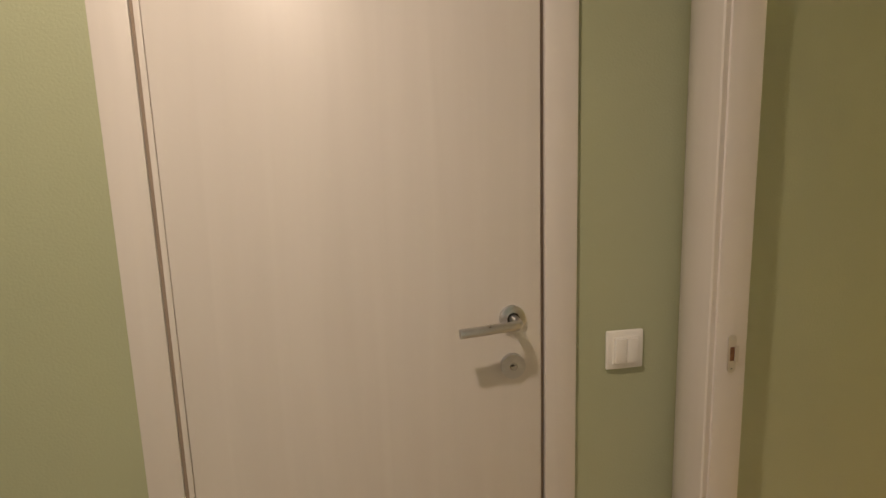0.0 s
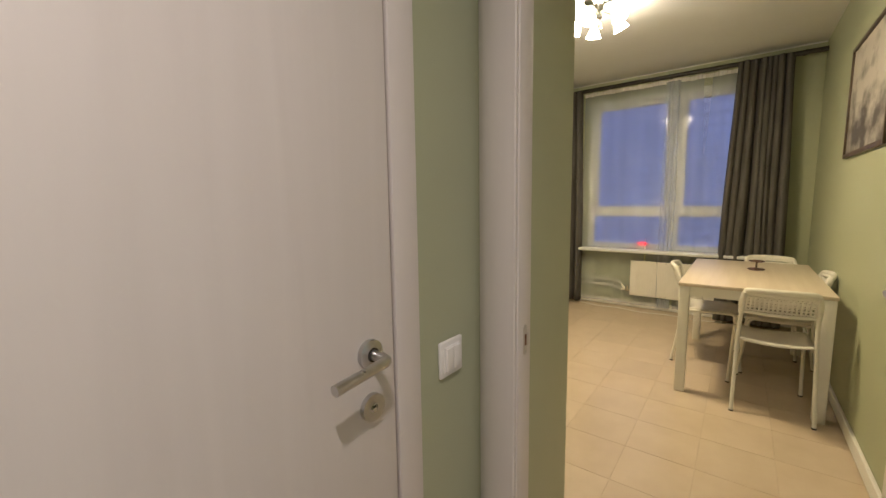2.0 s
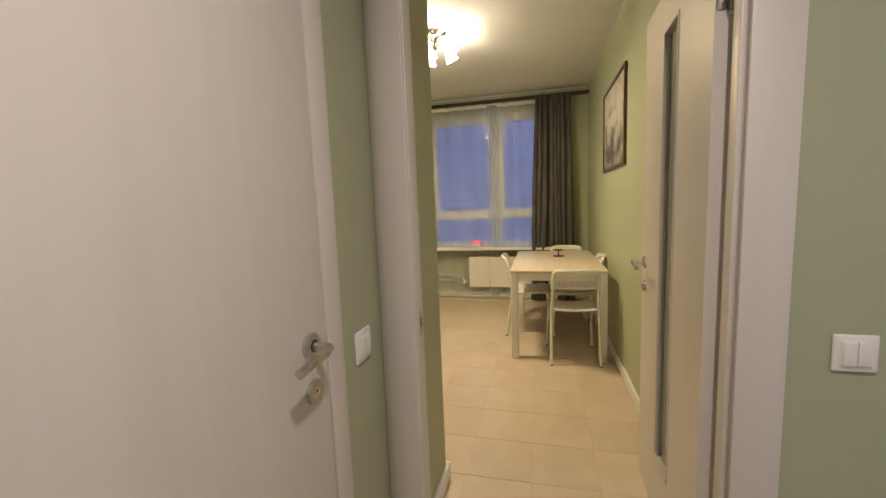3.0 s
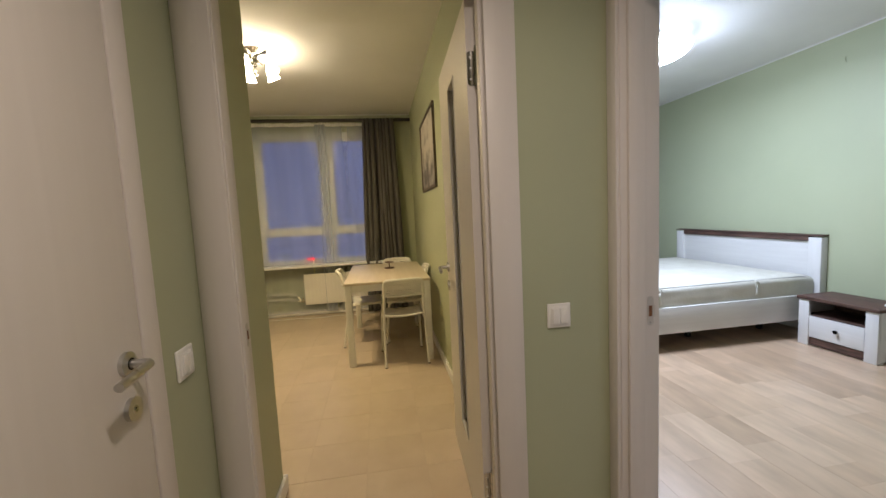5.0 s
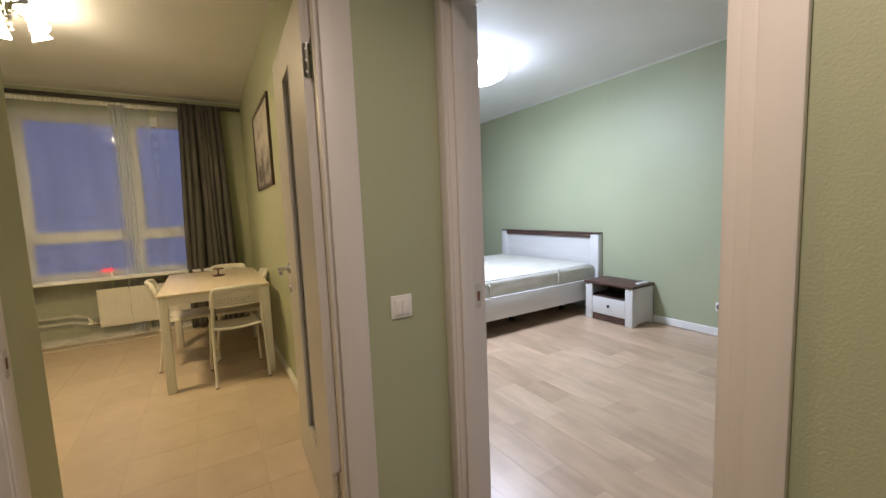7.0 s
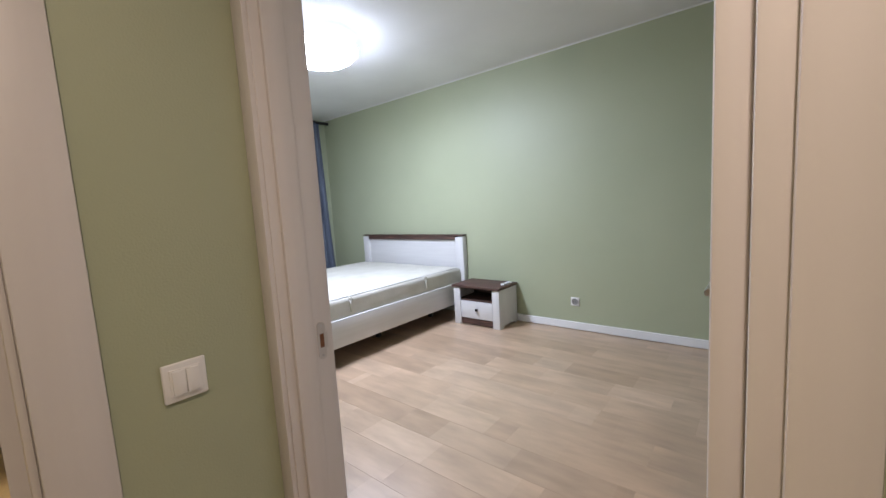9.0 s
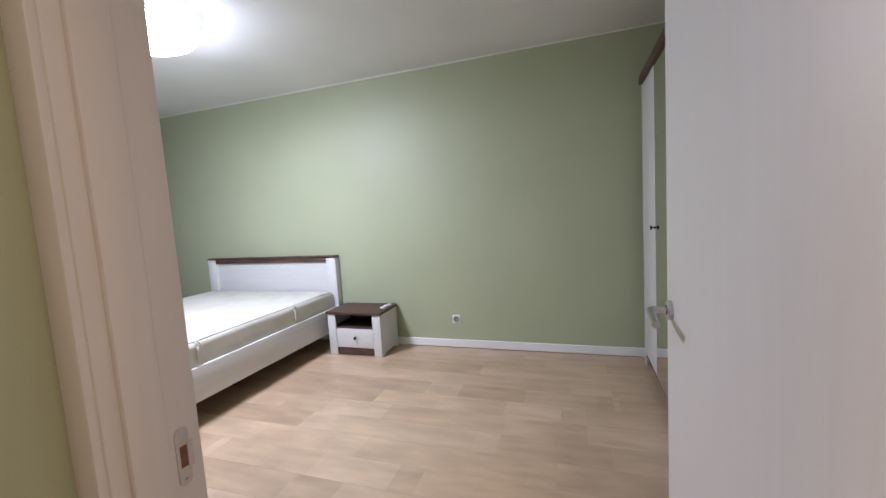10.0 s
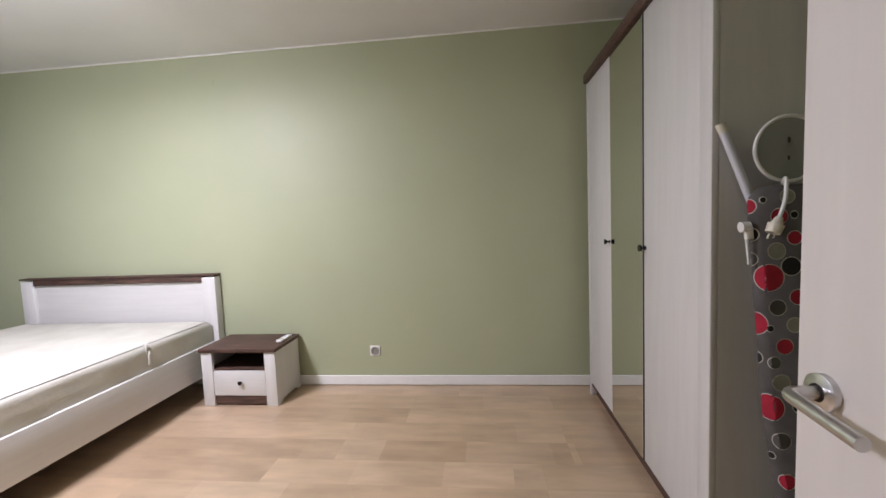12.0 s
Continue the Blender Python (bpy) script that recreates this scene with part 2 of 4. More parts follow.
# framed print: soft grey washes on a pale ground
M_PRINT = vary(material("grey_wash_print", (0.5, 0.48, 0.45), 0.5), (0.085, 0.076, 0.068), (0.46, 0.43, 0.39), scale=(1, 1, 1.3), noise_scale=6.5, detail=8,
               spread=(0.32, 0.60))
_n, _l, _b = nodes_of(M_PRINT)
_ramp = next(k for k in _n if k.bl_idname == "ShaderNodeValToRGB")
_tex = next(k for k in _n if k.bl_idname == "ShaderNodeTexNoise")
_co, _sep, _rise, _sum = _n.new("ShaderNodeTexCoord"), _n.new("ShaderNodeSeparateXYZ"), _n.new("ShaderNodeMapRange"), _n.new("ShaderNodeMath")
_rise.inputs["From Min"].default_value, _rise.inputs["From Max"].default_value = 1.54, 2.16
_rise.inputs["To Min"].default_value, _rise.inputs["To Max"].default_value = -0.14, 0.16
_l.new(_co.outputs["Object"], _sep.inputs[0])
_l.new(_sep.outputs["Z"], _rise.inputs["Value"])
_l.new(_rise.outputs[0], _sum.inputs[0])
_l.new(_tex.outputs["Fac"], _sum.inputs[1])
_l.new(_sum.outputs[0], _ramp.inputs["Fac"])
M_FRAME = vary(material("brown_picture_frame", (0.05, 0.035, 0.028), 0.4), (0.06, 0.042, 0.03), (0.11, 0.078, 0.056), noise_scale=20)


# ---- builders ----
def box(bm, x0, x1, y0, y1, z0, z1, bevel=0.0, seg=2):
    made = bmesh.ops.create_cube(bm, size=1.0, matrix=Matrix.Translation(((x0 + x1) / 2, (y0 + y1) / 2, (z0 + z1) / 2))
                                 @ Matrix.Diagonal((abs(x1 - x0), abs(y1 - y0), abs(z1 - z0), 1)))
    if bevel:
        edges = list({e for v in made["verts"] for e in v.link_edges})
        bmesh.ops.bevel(bm, geom=edges, offset=bevel, segments=seg, affect="EDGES", profile=0.5)
    return bm


def boxes(*many, bevel=0.0):
    bm = bmesh.new()
    for dims in many:
        box(bm, *dims, bevel=bevel)
    return bm


def cyl(bm, a, b, r0, r1=None, n=20):
    """A closed tapered cylinder from a to b."""
    a, b = Vector(a), Vector(b)
    m = Matrix.Translation((a + b) / 2) @ (b - a).to_track_quat("Z", "Y").to_matrix().to_4x4()
    bmesh.ops.create_cone(bm, cap_ends=True, segments=n, radius1=r0, radius2=r0 if r1 is None else r1, depth=(b - a).length, matrix=m)
    return bm


def tube(bm, points, r, n=10):
    """A round tube along a line of points, with closed ends."""
    points = [Vector(p) for p in points]
    rings, side = [], None
    for i, p in enumerate(points):
        d = (points[min(i + 1, len(points) - 1)] - points[max(i - 1, 0)]).normalized()
        if side is None:
            side = d.orthogonal().normalized()
        side = (side - d * side.dot(d)).normalized()
        up = d.cross(side)
        rings.append([bm.verts.new(p + r * (math.cos(a) * side + math.sin(a) * up)) for a in (2 * math.pi * k / n for k in range(n))])
    for r0, r1 in zip(rings, rings[1:]):
        for k in range(n):
            bm.faces.new((r0[k], r0[(k + 1) % n], r1[(k + 1) % n], r1[k]))
    bm.faces.new(rings[0][::-1])
    bm.faces.new(rings[-1])
    return bm


def bent(points, radius=0.03, steps=5):
    """A line with its corners rounded."""
    pts = [Vector(p) for p in points]
    out = [pts[0]]
    for a, b, c in zip(pts, pts[1:], pts[2:]):
        r = min(radius, (a - b).length / 2, (c - b).length / 2)
        p, q = b + (a - b).normalized() * r, b + (c - b).normalized() * r
        out += [p.lerp(b, s).lerp(b.lerp(q, s), s) for s in (k / steps for k in range(steps + 1))]
    return out + [pts[-1]]


def lathe(bm, profile, n=32, centre=(0, 0, 0)):
    """Turns (radius, height) points round the upright axis."""
    c = Vector(centre)
    rings = [[bm.verts.new(c + Vector((r * math.cos(2 * math.pi * k / n), r * math.sin(2 * math.pi * k / n), z))) for k in range(n)] for r, z in profile]
    for r0, r1 in zip(rings, rings[1:]):
        for k in range(n):
            bm.faces.new((r0[k], r0[(k + 1) % n], r1[(k + 1) % n], r1[k]))
    bmesh.ops.recalc_face_normals(bm, faces=bm.faces[:])
    return bm


def mesh_of(name, bm, mat, smooth=None):
    me = bpy.data.meshes.new(name)
    bm.normal_update()
    if smooth is not None:
        for f in bm.faces:
            f.smooth = True
        for e in bm.edges:
            if len(e.link_faces) == 2 and e.calc_face_angle(0) > radians(smooth):
                e.smooth = False
    bm.to_mesh(me)
    bm.free()
    me.materials.append(mat)
    return me


def part(name, bm, mat, parent=None, label="", smooth=None):
    ob = new(name, mesh_of(name, bm, mat, smooth))
    if parent is not None:
        ob.parent = parent
    if label:
        tagged(ob, label)
    return ob


def thing(name, label, category, group="", at=(0, 0, 0), turn=0.0):
    ob = new(name)
    ob.matrix_basis = pose(*at, 0, 0, turn)
    ob.empty_display_size = 0.1
    return tagged(ob, label, category, group)


def setting(name, bm, mat, label, category, smooth=None):
    return tagged(part(name, bm, mat, None, label, smooth), label, category, kind="structure")


# ---- walls, ceilings ----
X_B, Y_A, Y_C0, Y_C1, Y_K, Y_S, X_W, X_E = 1.43, 3.89, 2.385, 2.52, 2.84, -0.65, -0.45, 5.60
HEAD = 2.06
# north wall of the hall, with the closed door
# the box behind the door is added, unseen, to keep sky light out of its gaps
for name, dims in (("wall_hall_north_west", (-1.3, 0.408, Y_A, 4.0, 0, H)), ("wall_hall_north_east", (1.165, 1.50, Y_A, 4.0, 0, H)),
                   ("wall_hall_north_lintel", (0.408, 1.165, Y_A, 4.0, HEAD, H)), ("light_block_behind_door", (0.30, 1.25, 4.0, 4.08, 0, H))):
    setting(name, boxes(dims), M_WALL, "sage green painted wall round a closed door, with its unseen backing", "wall")
# east wall of the hall, with the kitchen doorway
setting("wall_hall_east", boxes((X_B + 0.030, 1.505, 3.795, Y_A - 0.001, 0, H), (X_B, 1.505, Y_C1, 2.935, 0, H), (X_B, 1.505, 2.935, 3.795, HEAD, H)), M_WALL,
        "sage green painted wall with a light switch", "wall")
# wall between hall and bedroom
setting("wall_hall_south", boxes((-1.3, 0.42, Y_C0, Y_C1, 0, H), (1.40, 1.505, Y_C0, Y_C1, 0, H), (0.42, 1.40, Y_C0, Y_C1, HEAD, H)), M_WALL,
        "sage green painted wall round the bedroom doorway", "wall")
setting("wall_hall_west", boxes((-1.42, -1.3, 2.385, 4.0, 0, H)), M_WALL, "sage green painted wall at the hall's end", "wall")
setting("wall_kitchen_passage", boxes((1.505, 2.032, 3.855, 5.78, 0, H)), M_WALL, "sage green painted wall corner by the kitchen door", "wall")
setting("wall_kitchen_south", boxes((1.505, X_E, Y_C0, Y_K, 0, H)), M_WALL, "sage green painted kitchen wall with a framed picture", "wall")
setting("wall_kitchen_north", boxes((1.505, X_E, 5.78, 5.9, 0, H)), M_WALL, "sage green painted wall behind the kitchen units", "wall")
WY0, WY1, WZ0, WZ1 = 3.10, 4.88, 0.70, 2.42         # kitchen window opening
BY0, BY1 = 0.25, 1.95                                # bedroom window opening
setting("wall_east", boxes((X_E, 5.90, WY1, 5.9, 0, H), (X_E, 5.90, BY1, WY0, 0, H), (X_E, 5.90, Y_S - 0.12, BY0, 0, H), (X_E, 5.90, WY0, WY1, 0, WZ0),
                           (X_E, 5.90, WY0, WY1, WZ1, H), (X_E, 5.90, BY0, BY1, 0, WZ0), (X_E, 5.90, BY0, BY1, WZ1, H)), M_WALL,
        "sage green painted outer wall with the windows", "wall")
setting("wall_bedroom_south", boxes((X_W - 0.12, X_E, Y_S - 0.12, Y_S, 0, H)), M_WALL, "sage green textured wall behind the bed", "wall")
setting("wall_bedroom_west", boxes((X_W - 0.12, X_W, Y_S, Y_C0, 0, H)), M_WALL, "sage green painted bedroom wall", "wall")
setting("ceiling_hall", boxes((-1.42, 1.505, Y_C0, 4.0, H, H + 0.1)), M_CEIL, "plain white hall ceiling", "ceiling")
setting("ceiling_kitchen", boxes((1.505, 5.90, 2.60, 5.9, H, H + 0.1)), M_CEIL, "plain white kitchen ceiling", "ceiling")
setting("ceiling_bedroom", boxes((X_W - 0.12, 1.505, Y_S - 0.12, Y_C0, H, H + 0.1), (1.505, 5.90, Y_S - 0.12, 2.60, H, H + 0.1)), M_CEIL,
        "plain white bedroom ceiling", "ceiling")


def skirting(name, x0, x1, y0, y1, axis):
    """A white skirting board with a rounded top and a small foot."""
    bm = bmesh.new()
    box(bm, x0, x1, y0, y1, 0.004, 0.078, 0.005)
    return setting(name, bm, M_SKIRT, "white plastic skirting board along the wall", "skirting board")


setting("trim_ceiling_bedroom", boxes((X_W, X_E, Y_S, Y_S + 0.007, H - 0.009, H)), M_SKIRT, "thin white edge strip for the bright line under the ceiling", "trim")
# the kitchen strip is added: its white stands in for lamplit wall above the rod
setting("lit_strip_kitchen", boxes((X_E - 0.007, X_E, Y_K, 5.78, H - 0.010, H)), M_SKIRT, "thin white edge strip for the bright line under the ceiling", "trim")
skirting("baseboard_bedroom_south", X_W, X_E, Y_S, Y_S + 0.018, 0)
skirting("baseboard_bedroom_west", X_W, X_W + 0.018, 1.07, Y_C0, 1)
skirting("baseboard_bedroom_east", X_E - 0.018, X_E, Y_S + 0.02, Y_C0, 1)
skirting("baseboard_kitchen_south", 2.0, X_E, Y_K, Y_K + 0.018, 0)
skirting("baseboard_kitchen_east", X_E - 0.018, X_E, Y_K + 0.02, 5.1, 1)
skirting("baseboard_passage", 1.60, 2.036, 3.837, 3.855, 0)
skirting("baseboard_passage_end", 2.036, 2.054, 3.837, 5.15, 1)


# ---- door frames ----
def casing(name, boards, label):
    """Casing boards and jamb linings of one doorway, each a part."""
    ob = thing(name, label, "door frame")
    tagged(ob, kind="structure")
    for n, dims in boards:
        bm = bmesh.new()
        box(bm, *dims, bevel=0.004)
        part(n, bm, M_DOOR, ob, smooth=40)
    return ob


casing("door_frame_1", [
    ("casing_board", (0.368, 0.431, Y_A - 0.012, Y_A, 0, 2.085)), ("casing_board", (1.141, 1.211, Y_A - 0.012, Y_A, 0, 2.085)),
    ("casing_board", (0.431, 1.141, Y_A - 0.012, Y_A, 2.015, 2.085)),
    ("jamb", (0.408, 0.4305, Y_A, 4.0, 0, HEAD)), ("jamb", (1.145, 1.165, Y_A, 4.0, 0, HEAD)), ("head_jamb", (0.4305, 1.145, Y_A, 4.0, 2.012, HEAD))],
    "whitened oak casing round the closed door")
frame_k = casing("door_frame_2", [
    ("casing_board", (X_B - 0.016, X_B, 2.859, 2.963, 0, 2.085)),
    ("casing_board", (X_B - 0.016, X_B, 2.963, 3.769, 2.015, 2.085)),
    ("jamb", (X_B + 0.004, 1.503, 3.765, 3.795, 0, HEAD)), ("jamb", (X_B + 0.001, 1.507, 2.935, 2.963, 0, HEAD)), ("head_jamb", (X_B, 1.505, 2.963, 3.765, 2.02, HEAD)),
    ("door_stop", (X_B + 0.004, X_B + 0.045, 2.963, 2.976, 0, 2.02))],
    "whitened oak casing round the open kitchen doorway")
# its north casing is moulded: a flat inner band and a face that falls back into the corner
bm = bmesh.new()
prof = [(X_B - 0.006, 3.769), (X_B - 0.008, 3.772), (X_B - 0.007, 3.806),
        (X_B - 0.004, 3.830), (X_B + 0.006, 3.858), (X_B + 0.020, 3.880), (X_B + 0.030, 3.888), (X_B + 0.036, 3.888), (X_B + 0.036, 3.769)]
low, high = [bm.verts.new((x, y, 0.0)) for x, y in prof], [bm.verts.new((x, y, 2.085)) for x, y in prof]
for k in range(len(prof)):
    j = (k + 1) % len(prof)
    bm.faces.new((low[k], low[j], high[j], high[k]))
bm.faces.new(low)
bm.faces.new(high)
bmesh.ops.recalc_face_normals(bm, faces=bm.faces[:])
part("casing_board", bm, M_DOOR, frame_k, smooth=25)
casing("door_frame_3", [
    ("casing_board", (1.375, X_B - 0.002, Y_C1, Y_C1 + 0.016, 0, 2.085)), ("casing_board", (0.356, 0.4205, Y_C1, Y_C1 + 0.016, 0, 2.085)),
    ("casing_board", (0.421, 1.375, Y_C1, Y_C1 + 0.016, 2.015, 2.085)),
    ("jamb", (1.370, 1.40, Y_C0 - 0.004, Y_C1 + 0.004, 0, HEAD)), ("jamb", (0.42, 0.4495, Y_C0 - 0.004, 2.5005, 0, HEAD)), ("jamb_lip", (0.416, 0.4505, 2.501, Y_C1 - 0.002, 0, 2.02)),
    ("head_jamb", (0.449, 1.370, Y_C0, Y_C1, 2.02, HEAD)), ("door_stop", (1.357, 1.370, 2.440, 2.50, 0, 2.02)),
    ("casing_board", (1.378, 1.46, Y_C0 - 0.014, Y_C0, 0, 2.085)), ("casing_board", (0.35, 0.43, Y_C0 - 0.014, Y_C0, 0, 2.085))],
    "whitened oak casing round the open bedroom doorway")


def lever_set(parent, keyhole=True, flip=1):
    """Lever handle on its rose, at the leaf's face (y = 0, facing -y), lever towards -x * flip."""
    rose = bmesh.new()
    cyl(rose, (0, 0, 0), (0, -0.009, 0), 0.0265, n=32)
    cyl(rose, (0, -0.009, 0), (0, -0.012, 0), 0.0265, 0.020, n=32)
    h = part("handle", rose, M_CHROME, parent, "satin nickel lever handle", 30)
    collar = bmesh.new()
    cyl(collar, (0, -0.0118, 0), (0, -0.0124, 0), 0.0130, n=24)
    part("collar", collar, M_HOLE, h, "dark ring round the lever's neck")
    lever = bmesh.new()
    tube(lever, bent([(0, -0.008, 0), (0, -0.052, 0), (-0.118 * flip, -0.056, -0.007)], 0.016), 0.0093, 14)
    part("lever", lever, M_CHROME, h, smooth=45)
    if keyhole:
        e = bmesh.new()
        cyl(e, (0, 0, -0.100), (0, -0.010, -0.100), 0.0255, n=32)
        s = part("escutcheon", e, M_CHROME, parent, "round satin nickel lock cover", 30)
        k = bmesh.new()
        cyl(k, (0, -0.010, -0.100), (0, -0.0118, -0.100), 0.0085, 0.007, n=20)
        part("lock_core", k, M_SHINY, s)
        k = bmesh.new()
        box(k, -0.0055, 0.0015, -0.0124, -0.0116, -0.0985, -0.0955)
        part("keyhole", k, M_HOLE, s)
    return h


# closed door
door1 = thing("door_1", "closed whitened oak door with a satin nickel lever", "door", at=(0.4310, Y_A - 0.0115, 0))
part("leaf", box(bmesh.new(), 0.0175, 0.7005, 0.0, 0.04, 0.006, 2.008, 0.0015), M_DOOR, door1, smooth=40)
part("edge_lip", box(bmesh.new(), 0.0065, 0.0163, 0.0, 0.04, 0.006, 2.008, 0.001), M_DOOR, door1, smooth=40)
# added strips: their brown stands in for the dim gaps round the leaf
part("gap_filler", boxes((0.0005, 0.0063, 0.002, 0.036, 0.006, 2.008), (0.0165, 0.0173, 0.003, 0.036, 0.006, 2.008), (0.7007, 0.7095, 0.009, 0.036, 0.006, 2.008)), M_GAPFILL, door1, "brown filler strips added in the door's gaps")
hold = bmesh.new()
cyl(hold, (0, 0.002, 0), (0, -0.001, 0), 0.02)
grip = part("handle_base", hold, M_CHROME, door1)
grip.location = (0.638, 0, 1.007)
lever_set(grip)
for z in (0.25, 1.80):
    bm = bmesh.new()
    cyl(bm, (0.0, -0.004, z - 0.045), (0.0, -0.004, z + 0.045), 0.006, n=12)
    part("hinge", bm, M_CHROME, door1, smooth=40)

# kitchen door, standing open along the wall
door2 = thing("door_2", "open whitened oak kitchen door with a narrow glass strip", "door", at=(1.512, 3.000, 0), turn=-2.6)
bm = boxes((0.0, 0.30, -0.04, 0.0, 0.008, 2.008), (0.485, 0.80, -0.04, 0.0, 0.008, 2.008), (0.30, 0.485, -0.04, 0.0, 0.008, 0.26), (0.30, 0.485, -0.04, 0.0, 1.86, 2.008))
part("leaf", bm, M_DOOR, door2)
part("glass_strip", box(bmesh.new(), 0.30, 0.485, -0.024, -0.018, 0.26, 1.86), M_FROST, door2, "narrow frosted glass strip")
bm = boxes((0.30, 0.308, -0.018, 0.003, 0.26, 1.86), (0.477, 0.485, -0.018, 0.003, 0.26, 1.86), (0.308, 0.477, -0.018, 0.003, 0.26, 0.268), (0.308, 0.477, -0.018, 0.003, 1.852, 1.86))
part("glazing_bead", bm, M_UNIT, door2)
bm = bmesh.new()
cyl(bm, (0, -0.002, 0), (0, 0.001, 0), 0.02)
grip = part("handle_base", bm, M_CHROME, door2)
grip.matrix_basis = pose(0.735, 0, 1.0, 0, 0, 180)
lever_set(grip, flip=-1)
for z in (0.26, 1.78):
    bm = boxes((-0.0035, 0.0, -0.032, -0.002, z - 0.056, z + 0.056))
    across = [e for e in bm.edges if abs(e.verts[0].co.x - e.verts[1].co.x) > 0.001 and e.verts[0].co.y > -0.01]
    bmesh.ops.bevel(bm, geom=across, offset=0.010, segments=4, affect="EDGES", profile=0.5)
    hinge = part("hinge", bm, M_SHINY, door2, "polished chrome butterfly hinge")
    bm = bmesh.new()
    for za, zb in ((-0.062, -0.022), (-0.020, 0.020), (0.022, 0.062)):      # three knuckles, the pin and its two caps
        cyl(bm, (-0.012, -0.033, z + za), (-0.012, -0.033, z + zb), 0.0095, n=16)
    cyl(bm, (-0.012, -0.033, z - 0.066), (-0.012, -0.033, z + 0.066), 0.006, n=12)
    for c in (-1, 1):
        bmesh.ops.create_icosphere(bm, subdivisions=2, radius=0.0075, matrix=Matrix.Translation((-0.012, -0.033, z + 0.068 * c)))
    part("pin", bm, M_SHINY, hinge, smooth=40)
    for dz in (-0.036, 0.0, 0.036):
        bm = bmesh.new()
        cyl(bm, (-0.003, -0.013, z + dz), (-0.0048, -0.013, z + dz), 0.0048, 0.0036, n=12)
        part("screw", bm, M_CHROME, hinge)

# bedroom door, standing open into the bedroom
door3 = thing("door_3", "open whitened oak bedroom door with a satin nickel lever", "door", at=(0.4505, 2.489, 0), turn=-90)
part("leaf", box(bmesh.new(), 0.0, 0.804, 0.0, 0.035, 0.008, 2.008, 0.006), M_DOOR, door3, smooth=40)
bm = bmesh.new()
cyl(bm, (0, 0.002, 0), (0, -0.001, 0), 0.02)
grip = part("handle_base", bm, M_CHROME, door3)
grip.matrix_basis = pose(0.752, 0.035, 1.02, 0, 0, 180)
lever_set(grip, keyhole=False, flip=-1)
bm = bmesh.new()
cyl(bm, (0, 0.002, 0), (0, -0.001, 0), 0.02)
grip = part("handle_base", bm, M_CHROME, door3)
grip.matrix_basis = pose(0.752, 0.0, 1.02)
lever_set(grip, keyhole=False)


def strike(name, m, label):
    """Steel latch plate with rounded ends and a dark hole, face towards -y in its own space."""
    ob = thing(name, label, "strike plate")
    ob.matrix_basis = m
    bm = boxes((-0.012, 0.012, -0.002, 0.0, -0.052, 0.052))
    across = [e for e in bm.edges if abs(e.verts[0].co.y - e.verts[1].co.y) > 0.001]
    bmesh.ops.bevel(bm, geom=across, offset=0.0115, segments=7, affect="EDGES", profile=0.5)
    part("plate", bm, M_BRASS, ob, smooth=40)
    part("latch_hole", boxes((-0.006, 0.006, -0.0027, -0.0018, -0.019, 0.019)), M_RAW, ob, "raw brown wood in the latch hole")
    part("latch_lip", boxes((0.006, 0.017, -0.0045, -0.0022, -0.022, 0.022), bevel=0.0008), M_BRASS, ob)
    for z in (-0.042, 0.042):
        bm = bmesh.new()
        cyl(bm, (0, -0.002, z), (0, -0.0028, z), 0.0032, n=12)
        part("screw", bm, M_CHROME, ob)
    return ob


strike("strike_plate", pose(1.468, 3.7645, 0.938) @ Matrix.Diagonal((0.72, 1, 0.72, 1)), "small steel latch plate in the kitchen door jamb")
strike("strike_plate", pose(1.3695, 2.414, 0.920, 0, 0, -90), "small steel latch plate in the bedroom door jamb")


def light_switch(name, m, keys, label):
    """Square white switch: plate, inner frame and one or two rocker keys, facing -y in its own space."""
    ob = thing(name, label, "light switch")
    ob.matrix_basis = m
    part("plate", box(bmesh.new(), -0.043, 0.043, -0.009, 0, -0.043, 0.043, 0.004, 3), M_PLASTIC, ob, smooth=35)
    part("inner_frame", box(bmesh.new(), -0.030, 0.030, -0.0115, -0.008, -0.030, 0.030, 0.0012), M_PLASTIC, ob)
    w = 0.054 / keys
    for k in range(keys):
        x = -0.027 + w * k
        part("rocker", box(bmesh.new(), x + 0.0008, x + w - 0.0008, -0.0165, -0.011, -0.027, 0.027, 0.0015), M_PLASTIC, ob, smooth=35)
    return ob


light_switch("light_switch", pose(1.325, Y_A, 0.915), 2, "white plastic two-key light switch on the green wall")
light_switch("light_switch", pose(X_B, 2.726, 0.918, 0, 0, -90), 2, "white plastic two-key light switch on the green wall")

# ---- hall lamp, overhead ----
lamp = thing("ceiling_lamp", "small white hall ceiling spot lamp", "lamp", at=(0.36, 3.14, H))
part("housing", lathe(bmesh.new(), [(0.001, 0), (0.055, 0), (0.055, -0.19), (0.060, -0.20), (0.052, -0.20), (0.048, -0.185), (0.001, -0.185)]), M_PLASTIC, lamp, smooth=40)
part("lens", lathe(bmesh.new(), [(0.001, -0.188), (0.046, -0.188), (0.046, -0.192), (0.001, -0.192)]), M_HALLBULB, lamp, smooth=40)

